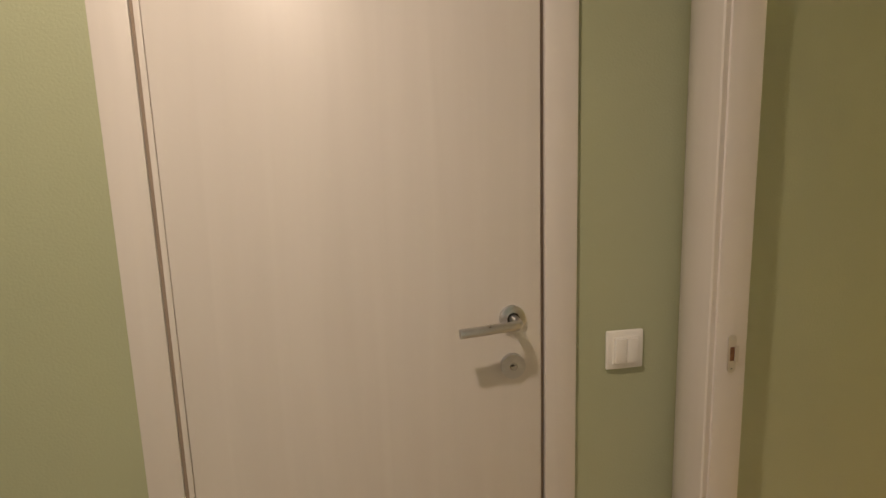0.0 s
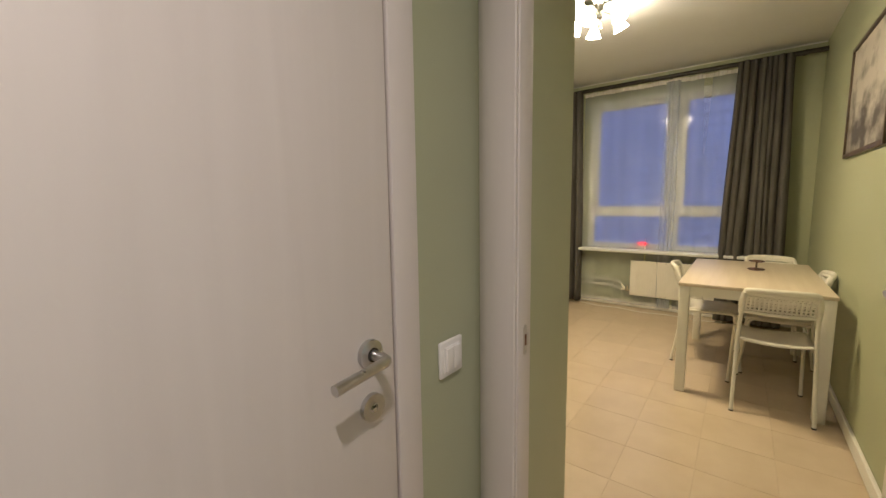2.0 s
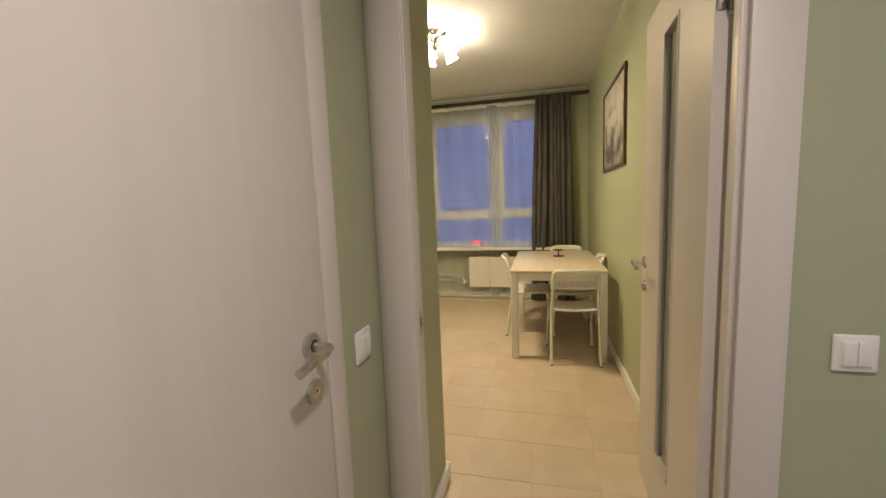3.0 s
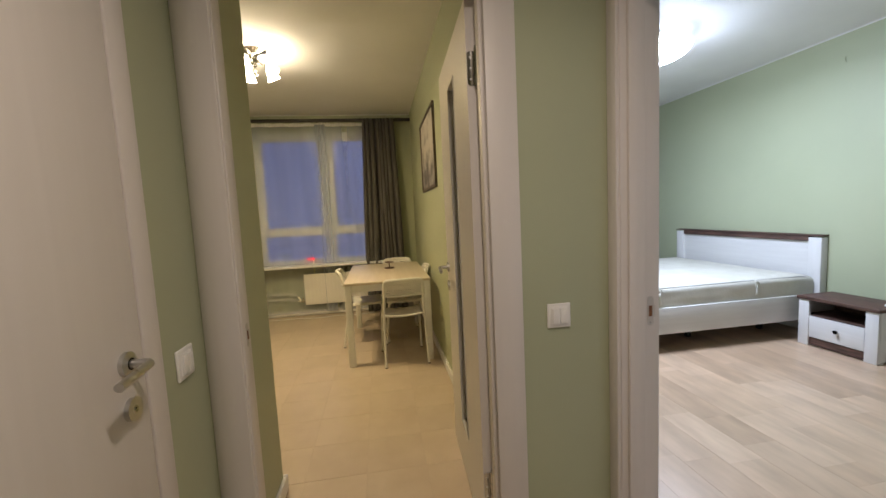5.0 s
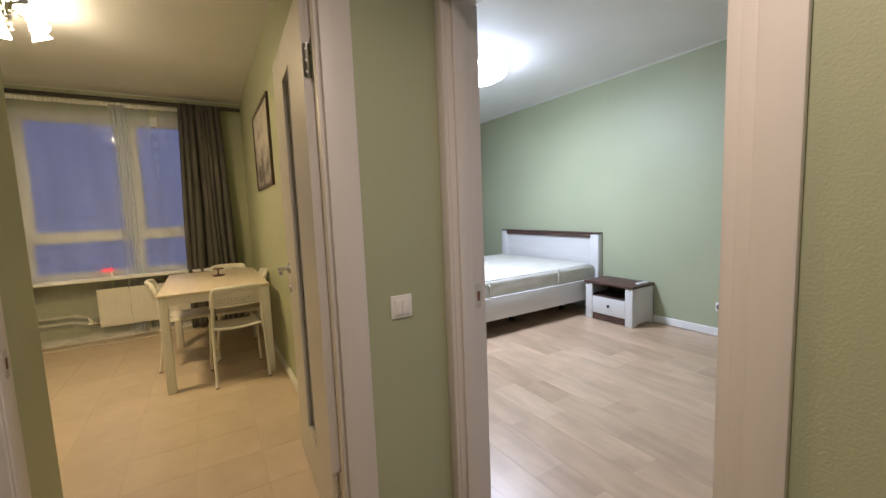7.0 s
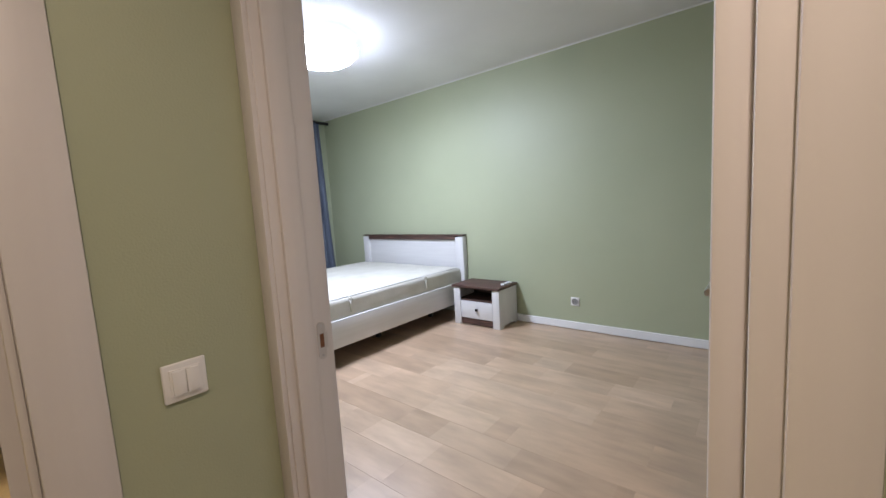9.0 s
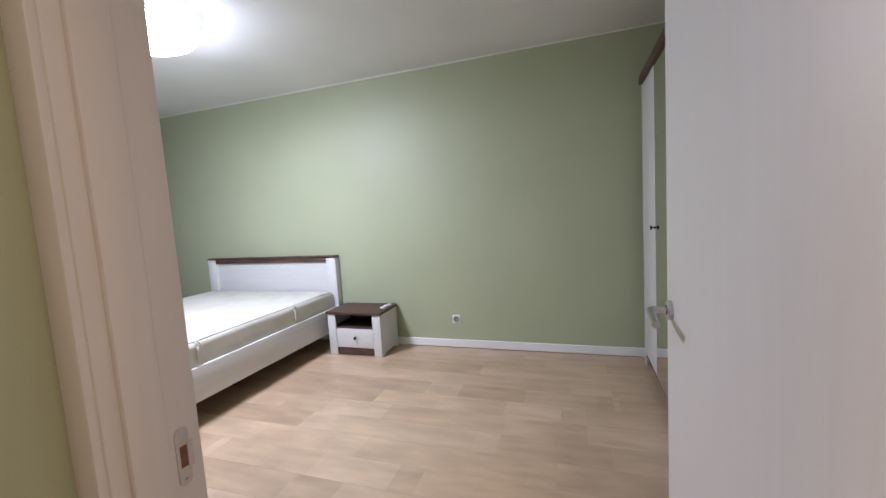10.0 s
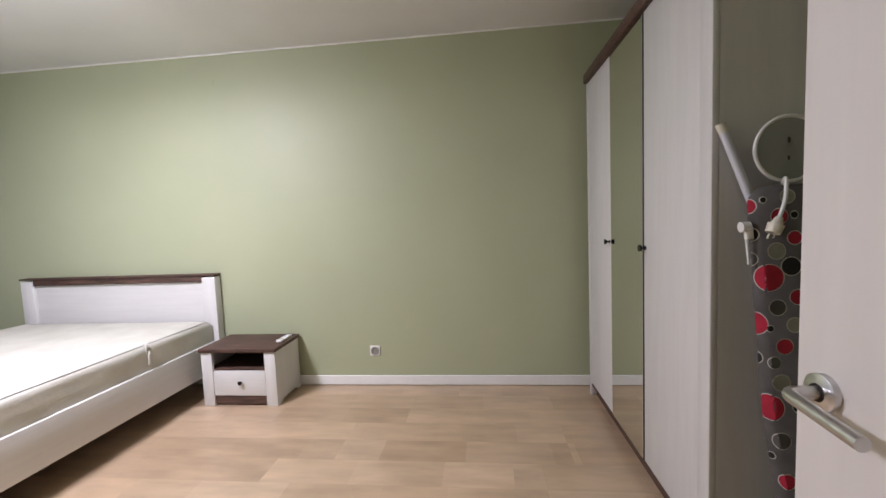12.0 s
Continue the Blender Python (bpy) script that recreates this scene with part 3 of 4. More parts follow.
# ---- kitchen ----
def window_unit(name, y0, y1, z0, z1, x, mullions, transom, label):
    """White plastic window: outer frame, mullion, transom and sashes with real panes."""
    ob = thing(name, label, "window")
    tagged(ob, kind="structure")
    w = 0.062
    part("window_frame", boxes((x, x + 0.07, y0, y0 + w, z0, z1), (x, x + 0.07, y1 - w, y1, z0, z1), (x, x + 0.07, y0 + w, y1 - w, z0, z0 + 0.045),
                               (x, x + 0.07, y0 + w, y1 - w, z1 - w, z1), bevel=0.004), M_PVC, ob, smooth=40)
    cols = [y0 + w] + [c for m in mullions for c in (m - 0.042, m + 0.042)] + [y1 - w]
    for m in mullions:
        part("mullion", box(bmesh.new(), x - 0.003, x + 0.073, m - 0.042, m + 0.042, z0 + 0.045, z1 - w, 0.004), M_PVC, ob, smooth=40)
    for a, b in zip(cols[::2], cols[1::2]):
        part("transom", box(bmesh.new(), x, x + 0.07, a, b, transom - 0.036, transom + 0.036, 0.004), M_PVC, ob, smooth=40)
        for c, d, s in ((z0 + 0.045, transom - 0.036, 0.012), (transom + 0.036, z1 - w, 0.052)):
            sash = part("sash", boxes((x - 0.012, x + 0.05, a, a + s, c, d), (x - 0.012, x + 0.05, b - s, b, c, d), (x - 0.012, x + 0.05, a + s, b - s, c, c + min(s, 0.03)),
                                      (x - 0.012, x + 0.05, a + s, b - s, d - s, d), bevel=0.003), M_PVC, ob, smooth=40)
            pane = part("pane", box(bmesh.new(), x + 0.018, x + 0.024, a + s, b - s, c + min(s, 0.03), d - s), M_GLASS, sash)
            pane.visible_shadow = False
    part("window_sill", box(bmesh.new(), X_E - 0.20, x, y0 - 0.05, y1 + 0.05, z0 - 0.032, z0, 0.008, 3), M_PVC, ob, smooth=40)
    return ob


kw = window_unit("window_1", WY0, WY1, WZ0, WZ1, 5.612, [3.965], 1.125, "white plastic kitchen window with dusk outside")
hd = part("window_handle", boxes((5.586, 5.602, 4.022, 4.047, 1.52, 1.58), bevel=0.003), M_PVC, kw)
part("grip", box(bmesh.new(), 5.562, 5.586, 4.025, 4.044, 1.44, 1.562, 0.005), M_PVC, hd, smooth=40)
window_unit("window_2", BY0, BY1, WZ0, WZ1, 5.612, [1.10], 1.125, "white plastic bedroom window behind curtains")


def drape(name, y0, y1, x, top, bottom, folds, amp, mat, label, flare=0.0, seed=0, thick=0.0025, tabs=0):
    """A hanging cloth with uneven folds that deepen downwards."""
    rnd = random.Random(seed)
    nu, nv = folds * 10, 26
    ph = [rnd.uniform(-0.9, 0.9) for _ in range(folds + 2)]
    am = [rnd.uniform(0.6, 1.3) for _ in range(folds + 2)]
    bm = bmesh.new()
    grid = []
    for j in range(nv + 1):
        v = j / nv
        row = []
        for i in range(nu + 1):
            u = i / nu
            f = folds * max(0.0, min(1.0, u + 0.045 * math.sin(2 * math.pi * u * 1.4 + seed) * math.sin(math.pi * u)))
            k = int(min(f, folds - 1e-6))
            s = f - k
            a = am[k] * (1 - s) + am[k + 1] * s
            p = ph[k] * (1 - s) + ph[k + 1] * s
            wave = math.sin(2 * math.pi * f + p * v * 1.6)
            depth = amp * a * (0.45 + 0.75 * v ** 0.7)
            mid = (u - 0.5) * flare * v
            y = y0 + (y1 - y0) * u + mid + 0.012 * math.sin(5 * v + 9 * u + seed) * v + 0.35 * depth * math.cos(2 * math.pi * f + p)
            row.append(bm.verts.new((x + depth * wave + 0.010 * math.sin(3 * u * 7 + 4 * v), y, top + (bottom - top) * v)))
        grid.append(row)
    for r0, r1 in zip(grid, grid[1:]):
        for i in range(nu):
            bm.faces.new((r0[i], r0[i + 1], r1[i + 1], r1[i]))
    ob = thing(name, label, "curtain")
    cloth = part("cloth", bm, mat, ob, smooth=80)
    if thick:
        sol = cloth.modifiers.new("thickness", "SOLIDIFY")
        sol.thickness = thick
    for k in range(tabs):
        y = y0 + (y1 - y0) * (k + 0.5) / tabs
        b2 = bmesh.new()
        ring = [(x + 0.040 + 0.021 * math.cos(a), y, top + 0.012 + 0.034 * math.sin(a)) for a in (2 * math.pi * q / 14 for q in range(15))]
        prev = None
        for p in ring:
            now = [b2.verts.new((p[0], p[1] - 0.022, p[2])), b2.verts.new((p[0], p[1] + 0.022, p[2]))]
            if prev:
                b2.faces.new((prev[0], prev[1], now[1], now[0]))
            prev = now
        part("tab", b2, mat, ob, smooth=60)
    return ob


def curtain_rod(name, x, z, y0, y1, brackets, label):
    ob = thing(name, label, "curtain rod")
    bm = bmesh.new()
    cyl(bm, (x, y0, z), (x, y1, z), 0.0215, n=16)
    part("rod", bm, M_BLACK, ob, smooth=40)
    for y, s in ((y0, -1), (y1, 1)):
        bm = bmesh.new()
        cyl(bm, (x, y, z), (x, y + 0.03 * s, z), 0.022, n=16)
        part("finial", bm, M_BLACK, ob, smooth=40)
    for y in brackets:
        bm = bmesh.new()
        tube(bm, [(x, y, z), (x, y, z + 0.02), (X_E, y, z + 0.02)], 0.007, 8)
        cyl(bm, (X_E - 0.006, y, z + 0.02), (X_E, y, z + 0.02), 0.022, n=16)
        part("bracket", bm, M_BLACK, ob, smooth=40)
    return ob


curtain_rod("curtain_rod", 5.49, 2.545, 2.875, 5.51, (2.99, 4.05, 5.36), "black metal curtain rod above the kitchen window")
drape("curtain", 3.05, 3.46, 5.460, 2.556, 0.03, 8, 0.058, M_DRAPE, "grey brown kitchen curtain hanging in folds", flare=0.14, seed=3)
drape("curtain", 4.93, 5.33, 5.465, 2.552, 0.03, 6, 0.056, M_DRAPE, "grey brown kitchen curtain hanging in folds", flare=0.06, seed=8)
drape("sheer_curtain", 3.40, 4.06, 5.535, 2.480, 0.05, 4, 0.0025, M_SHEER, "thin white sheer curtain over the window", seed=5, thick=0)
drape("sheer_curtain", 3.94, 4.08, 5.512, 2.500, 0.05, 5, 0.010, M_SHEER, "gathered edge of a thin white sheer curtain", seed=21, thick=0)
drape("sheer_curtain", 3.95, 4.93, 5.522, 2.480, 0.05, 5, 0.0025, M_SHEER, "thin white sheer curtain over the window", seed=6, thick=0)
for hy0, hy1, hx in ((3.40, 4.06, 5.535), (3.95, 4.93, 5.522)):      # gathered heading of each sheer
    hd = thing("curtain_heading", "gathered white heading tape of the sheer curtain", "curtain")
    bm = bmesh.new()
    prev = None
    n = int((hy1 - hy0) / 0.006)
    for k in range(n + 1):
        yy = hy0 + (hy1 - hy0) * k / n
        xx = hx + 0.006 * math.sin(k * 1.1) + 0.003 * math.sin(k * 0.37)
        now = [bm.verts.new((xx, yy, 2.478 + 0.003 * math.sin(k * 0.5))), bm.verts.new((xx, yy, 2.520 + 0.004 * math.sin(k * 0.23)))]
        if prev:
            bm.faces.new((prev[0], now[0], now[1], prev[1]))
        prev = now
    part("tape", bm, M_SKIRT, hd, smooth=60)
curtain_rod("curtain_rod", 5.49, 2.575, -0.60, 2.25, (-0.30, 1.05, 2.1), "black metal curtain rod above the bedroom window")
drape("curtain", -0.46, 0.02, 5.465, 2.56, 0.03, 6, 0.040, M_BLUE, "blue grey bedroom curtain hanging from loops", flare=0.22, seed=11, tabs=5)
drape("curtain", 1.85, 2.25, 5.465, 2.56, 0.03, 6, 0.040, M_BLUE, "blue grey bedroom curtain hanging from loops", flare=0.05, seed=12, tabs=5)
drape("sheer_curtain", 0.05, 1.95, 5.535, 2.55, 0.05, 22, 0.012, M_SHEER, "thin white sheer curtain over the window", seed=14, thick=0)

# radiator with its pipes
rad = thing("radiator", "white panel radiator under the kitchen window", "radiator")
part("panel", box(bmesh.new(), 5.495, 5.505, 3.50, 4.345, 0.165, 0.568, 0.004), M_RADIATOR, rad)
part("panel", box(bmesh.new(), 5.555, 5.565, 3.50, 4.345, 0.165, 0.568, 0.004), M_RADIATOR, rad)
part("end_cap", box(bmesh.new(), 5.494, 5.566, 4.345, 4.352, 0.165, 0.572, 0.002), M_RADIATOR, rad)
part("end_cap", box(bmesh.new(), 5.494, 5.566, 3.493, 3.50, 0.165, 0.572, 0.002), M_RADIATOR, rad)
part("top_grille", boxes(*[(5.507, 5.553, 3.51 + 0.026 * k, 3.527 + 0.026 * k, 0.565, 0.570) for k in range(32)]), M_RADIATOR, rad)
part("rib", boxes(*[(5.4915, 5.4955, 3.53 + 0.05 * k, 3.555 + 0.05 * k, 0.19, 0.545) for k in range(16)], bevel=0.0015), M_RADIATOR, rad)
for y in (3.62, 4.22):
    part("wall_bracket", boxes((5.565, X_E, y - 0.012, y + 0.012, 0.25, 0.50)), M_RADIATOR, rad)
bm = bmesh.new()
cyl(bm, (5.53, 4.352, 0.215), (5.53, 4.41, 0.215), 0.016, n=14)
cyl(bm, (5.53, 4.385, 0.215), (5.53, 4.385, 0.265), 0.014, n=14)
part("valve", bm, M_SHINY, rad, "chrome radiator valve", smooth=40)
for k, (z, yv) in enumerate(((0.245, 5.36), (0.315, 5.45))):
    pp = thing("heating_pipe", "white painted heating pipe along the wall", "pipe")
    bm = bmesh.new()
    tube(bm, bent([(5.53, 4.41, 0.215), (5.55, 4.46, 0.215 if k == 0 else 0.29), (5.565, 4.56, z), (5.565, yv, z), (5.55, yv, z + 0.1), (5.55, yv, H)], 0.03), 0.0125, 12)
    part("pipe", bm, M_RADIATOR, pp, smooth=50)
    for z2 in (0.9, 2.2):
        bm = boxes((5.535, X_E, yv - 0.018, yv + 0.018, z2 - 0.012, z2 + 0.012))
        part("clip", bm, M_PLASTIC, pp)

# dining table
TX0, TX1, TY0, TY1, TZ = 3.525, 4.79, 2.915, 3.66, 0.735
table = thing("dining_table", "pale birch dining table with white painted legs", "table", at=(TX0, TY0, 0))
LX, LY = TX1 - TX0, TY1 - TY0
part("tabletop", box(bmesh.new(), 0, LX, 0, LY, TZ - 0.022, TZ, 0.004), M_TABLE, table, "pale birch tabletop", 40)
for x0, x1, y0, y1 in ((0.06, LX - 0.06, 0.012, 0.03), (0.06, LX - 0.06, LY - 0.03, LY - 0.012), (0.012, 0.03, 0.06, LY - 0.06), (LX - 0.03, LX - 0.012, 0.06, LY - 0.06)):
    part("apron", box(bmesh.new(), x0, x1, y0, y1, TZ - 0.082, TZ - 0.022, 0.002), M_STEEL, table)
for x in (0.004, LX - 0.062):
    for y in (0.004, LY - 0.062):
        part("leg", box(bmesh.new(), x, x + 0.058, y, y + 0.058, 0.0, TZ - 0.022, 0.006, 3), M_STEEL, table, smooth=40)


def perforated_panel(bm, w, h, t, cols, rows, y, z0):
    """An upright slab with rounded slots, made of bars between its holes; width along x."""
    cw, rh = w / cols, h / rows
    for r in range(rows + 1):
        box(bm, -w / 2, w / 2, y - t / 2, y + t / 2, z0 + r * rh - 0.0046, z0 + r * rh + 0.0046)
    for c in range(cols + 1):
        x = -w / 2 + c * cw
        box(bm, x - 0.0042, x + 0.0042, y - t / 2 + 0.0004, y + t / 2 - 0.0004, z0, z0 + h)


def chair():
    """White stacking chair: tube frame, moulded seat, pierced backrest. Back at y = 0, seat towards +y."""
    ob = thing("dining_chair", "white metal dining chair with a pierced plastic backrest", "chair", "chairs round the table")
    for sx in (-1, 1):
        bm = bmesh.new()
        tube(bm, bent([(0.185 * sx, -0.035, 0.004), (0.176 * sx, 0.030, 0.43), (0.168 * sx, 0.005, 0.60), (0.160 * sx, -0.045, 0.735)], 0.10, 6), 0.0105, 10)
        part("back_leg", bm, M_STEEL, ob, smooth=50)
        bm = bmesh.new()
        tube(bm, bent([(0.190 * sx, 0.405, 0.004), (0.175 * sx, 0.355, 0.425), (0.170 * sx, 0.03, 0.418)], 0.04, 6), 0.0105, 10)
        part("front_leg", bm, M_STEEL, ob, smooth=50)
        for x, y in ((0.185, -0.035), (0.190, 0.405)):
            bm = bmesh.new()
            cyl(bm, (x * sx, y, 0.0), (x * sx, y, 0.008), 0.0118, n=12)
            part("foot_cap", bm, M_HOLE, ob, "black plastic foot cap", 40)
    bm = bmesh.new()
    nx, ny = 14, 14
    rows = []
    for j in range(ny + 1):
        v = j / ny
        y = 0.012 + 0.375 * v
        half = 0.185 - 0.02 * (1 - v) - (0.03 * max(0, (v - 0.85) / 0.15) ** 2)
        rows.append([bm.verts.new((half * (2 * i / nx - 1), y, 0.432 + 0.014 * (2 * i / nx - 1) ** 2 - 0.012 * math.sin(math.pi * v) - 0.02 * max(0, v - 0.85) / 0.15))
                     for i in range(nx + 1)])
    for a, b in zip(rows, rows[1:]):
        for i in range(nx):
            bm.faces.new((a[i], a[i + 1], b[i + 1], b[i]))
    seat = part("seat", bm, M_STEEL, ob, smooth=60)
    s = seat.modifiers.new("thickness", "SOLIDIFY")
    s.thickness = 0.014
    bm = bmesh.new()
    perforated_panel(bm, 0.300, 0.085, 0.013, 15, 4, 0.0, 0.0)
    for v in bm.verts:                       # the back curves round the sitter and leans
        v.co.y += -0.035 * (1 - (v.co.x / 0.16) ** 2) - 0.30 * v.co.z + 0.002
        v.co.z += 0.625
    bk = part("backrest", bm, M_STEEL, ob)
    rim = bmesh.new()

    def at(x, z):
        return (x, -0.035 * (1 - (x / 0.16) ** 2) - 0.30 * (z - 0.625) + 0.002, z)

    top = [at(x / 100, 0.752 - 0.008 * (x / 16) ** 2) for x in range(-15, 16, 3)]
    tube(rim, bent([at(-0.166, 0.60), at(-0.168, 0.69), *top, at(0.168, 0.69), at(0.166, 0.60)], 0.03, 4), 0.0165, 10)
    tube(rim, [at(x / 100, 0.612) for x in range(-16, 17, 4)], 0.011, 10)
    tube(rim, [at(x / 100, 0.728) for x in range(-15, 16, 3)], 0.013, 10)
    part("back_rim", rim, M_STEEL, bk, smooth=60)
    return ob


first = chair()
first.matrix_basis = pose(3.475, 3.160, 0, 0, 0, -90 + 3)
copy_thing(first, pose(4.985, 3.14, 0, 0, 0, 90 - 2))
copy_thing(first, pose(4.27, 3.715, 0, 0, 0, 180 + 3))
copy_thing(first, pose(4.24, 2.915, 0, 0, 0, -1))

orn = thing("table_ornament", "small dark metal ornament on the dining table", "ornament", at=(4.33, 3.25, TZ))
part("dish", lathe(bmesh.new(), [(0.001, 0.0), (0.045, 0.0), (0.055, 0.006), (0.05, 0.010), (0.012, 0.010), (0.001, 0.012)], 24), M_DARKWOOD, orn, smooth=40)
bm = bmesh.new()
cyl(bm, (0, 0, 0.010), (0.005, 0, 0.06), 0.006, n=10)
part("stem", bm, M_DARKWOOD, orn, smooth=40)
part("tray", lathe(bmesh.new(), [(0.001, 0.058), (0.035, 0.060), (0.048, 0.066), (0.046, 0.070), (0.001, 0.064)], 24), M_DARKWOOD, orn, smooth=40)

# framed print
pic = thing("framed_picture", "brown framed print of grey washes on the wall", "picture")
fx0, fx1, fz0, fz1, fw = 3.335, 4.275, 1.512, 2.19, 0.026
part("frame", boxes((fx0, fx0 + fw, Y_K, Y_K + 0.02, fz0, fz1), (fx1 - fw, fx1, Y_K, Y_K + 0.02, fz0, fz1), (fx0 + fw, fx1 - fw, Y_K, Y_K + 0.02, fz0, fz0 + fw),
                    (fx0 + fw, fx1 - fw, Y_K, Y_K + 0.02, fz1 - fw, fz1), bevel=0.003), M_FRAME, pic, smooth=40)
part("print", boxes((fx0 + fw, fx1 - fw, Y_K + 0.002, Y_K + 0.010, fz0 + fw, fz1 - fw)), M_PRINT, pic, "print in grey and white washes")

# ceiling lamp with five bulbs
kl = thing("ceiling_lamp", "chrome ceiling lamp with glowing petal glass shades", "lamp", at=(3.55, 4.22, H))
part("ceiling_plate", lathe(bmesh.new(), [(0.001, 0), (0.10, 0), (0.10, -0.012), (0.05, -0.03), (0.03, -0.05), (0.022, -0.13), (0.001, -0.14)]), M_SHINY, kl, smooth=40)
for k in range(5):
    a = 2 * math.pi * k / 5 + 0.5
    d = Vector((math.cos(a), math.sin(a), 0))
    bm = bmesh.new()
    tube(bm, bent([(0, 0, -0.10), d * 0.07 + Vector((0, 0, -0.085)), d * 0.13 + Vector((0, 0, -0.13))], 0.05), 0.006, 8)
    arm = part("arm", bm, M_SHINY, kl, smooth=50)
    bm = bmesh.new()
    prof = [(0.016, 0.0), (0.024, -0.02), (0.040, -0.055), (0.052, -0.085), (0.046, -0.085), (0.034, -0.055), (0.010, -0.02), (0.001, -0.02)]
    lathe(bm, prof, 20)
    bm.transform(Matrix.Translation(d * 0.13 + Vector((0, 0, -0.12))) @ (Vector((0, 0, 1)) - d * 0.55).to_track_quat("Z", "Y").to_matrix().to_4x4())
    part("shade", bm, M_BULB, arm, "glowing opal petal shade", 50)
for k in range(3):
    bm = bmesh.new()
    cyl(bm, (0.02 * math.cos(2.1 * k), 0.02 * math.sin(2.1 * k), -0.10), (0.02 * math.cos(2.1 * k), 0.02 * math.sin(2.1 * k), -0.15 - 0.02 * k), 0.0015, n=6)
    bmesh.ops.create_icosphere(bm, subdivisions=1, radius=0.010, matrix=Matrix.Translation((0.02 * math.cos(2.1 * k), 0.02 * math.sin(2.1 * k), -0.16 - 0.02 * k)))
    part("pendant_drop", bm, M_SHINY, kl)

# fridge and kitchen units
fr = thing("fridge", "white two-door fridge freezer in the kitchen corner", "fridge", at=(4.94, 5.14, 0))
part("body", box(bmesh.new(), 0.0, 0.50, 0.045, 0.60, 0.02, 1.41, 0.006), M_FRIDGE, fr, smooth=40)
for z0, z1, n in ((0.06, 0.600, "freezer_door"), (0.612, 1.41, "fridge_door")):
    dr = part(n, box(bmesh.new(), 0.0, 0.50, 0.0, 0.043, z0, z1, 0.010, 3), M_FRIDGE, fr, smooth=40)
    zz = z1 - 0.012 if n == "freezer_door" else z0 + 0.010
    part("handle", box(bmesh.new(), 0.02, 0.10, -0.008, 0.01, zz - 0.012, zz + 0.010, 0.003), M_HOLE, dr, "dark recessed grip")
for x in (0.04, 0.46):
    for y in (0.08, 0.56):
        bm = bmesh.new()
        cyl(bm, (x, y, 0), (x, y, 0.022), 0.018, n=12)
        part("foot", bm, M_HOLE, fr)
for k in range(3):
    u = thing("base_cabinet", "pale grey kitchen base cabinet with a curved handle", "cabinet", "kitchen base cabinets", at=(4.335 - 0.6 * k, 5.17, 0))
    part("body", box(bmesh.new(), 0.0, 0.598, 0.022, 0.58, 0.10, 0.845, 0.001), M_UNIT, u)
    part("plinth", box(bmesh.new(), 0.0, 0.598, 0.07, 0.09, 0.0, 0.10), M_UNIT, u)
    part("side_foot", box(bmesh.new(), 0.575, 0.598, 0.022, 0.07, 0.0, 0.10), M_UNIT, u)
    d = part("door", box(bmesh.new(), 0.003, 0.595, 0.0, 0.02, 0.105, 0.842, 0.002), M_UNIT, u)
    part("moulding", boxes((0.06, 0.54, -0.004, 0.0, 0.78, 0.792), bevel=0.001), M_UNIT, d)
    bm = bmesh.new()
    tube(bm, bent([(0.13, 0.0, 0.80), (0.13, -0.028, 0.80), (0.13, -0.028, 0.71), (0.13, 0.0, 0.71)], 0.02), 0.005, 8)
    part("handle", bm, M_BRASS, d, "curved metal handle", 50)
wt = setting("worktop", box(bmesh.new(), 3.13, 4.935, 5.15, 5.775, 0.846, 0.884, 0.004), M_TOP, "pale stone effect worktop on the base cabinets", "worktop")

cable = thing("power_cable", "white power cable lying along the kitchen floor", "cable")
bm = bmesh.new()
tube(bm, bent([(5.50, 4.95, 0.009), (5.40, 4.72, 0.009), (5.44, 4.45, 0.009), (5.36, 4.20, 0.009), (5.43, 3.95, 0.009), (5.36, 3.70, 0.009), (5.42, 3.45, 0.009)], 0.12, 6), 0.004, 8)
part("cord", bm, M_PLASTIC, cable, smooth=60)

# ---- bedroom ----
lampb = thing("ceiling_lamp", "round glowing white plafond lamp on the ceiling", "lamp", at=(3.20, 1.02, H))
part("base_plate", lathe(bmesh.new(), [(0.001, 0), (0.150, 0), (0.152, -0.012), (0.150, -0.024), (0.001, -0.024)], 40), M_PLASTIC, lampb, smooth=40)
part("upper_shell", lathe(bmesh.new(), [(0.151, -0.024), (0.185, -0.030), (0.235, -0.050), (0.276, -0.074), (0.290, -0.086), (0.290, -0.0925), (0.150, -0.0925)], 48), M_DOMETOP, lampb,
     "dimmer upper shell of the opal glass", 60)
part("diffuser", lathe(bmesh.new(), [(0.287, -0.090), (0.290, -0.094), (0.282, -0.118), (0.252, -0.150), (0.198, -0.178), (0.130, -0.196), (0.060, -0.204), (0.001, -0.205)], 48), M_DOME, lampb,
     "glowing opal diffuser", 60)

# double bed
bed = thing("double_bed", "white double bed with a dark walnut headboard strip", "bed", at=(3.075, -0.645, 0))
BW = 1.735
part("headboard_panel", box(bmesh.new(), 0.10, BW - 0.10, 0.014, 0.046, 0.22, 0.885, 0.002), M_WHITEWOOD_H, bed)
for x in (0.0, BW - 0.11):
    part("headboard_post", box(bmesh.new(), x, x + 0.11, 0.0, 0.072, 0.0, 0.905, 0.003), M_WHITEWOOD, bed, smooth=40)
part("headboard_strip", box(bmesh.new(), 0.11, BW - 0.11, 0.004, 0.066, 0.868, 0.918, 0.003), M_DARKWOOD, bed, "dark walnut strip along the headboard", 40)
part("headboard_cap", box(bmesh.new(), -0.004, BW + 0.004, -0.002, 0.076, 0.9185, 0.930, 0.002), M_DARKWOOD, bed, "thin dark walnut cap", 40)
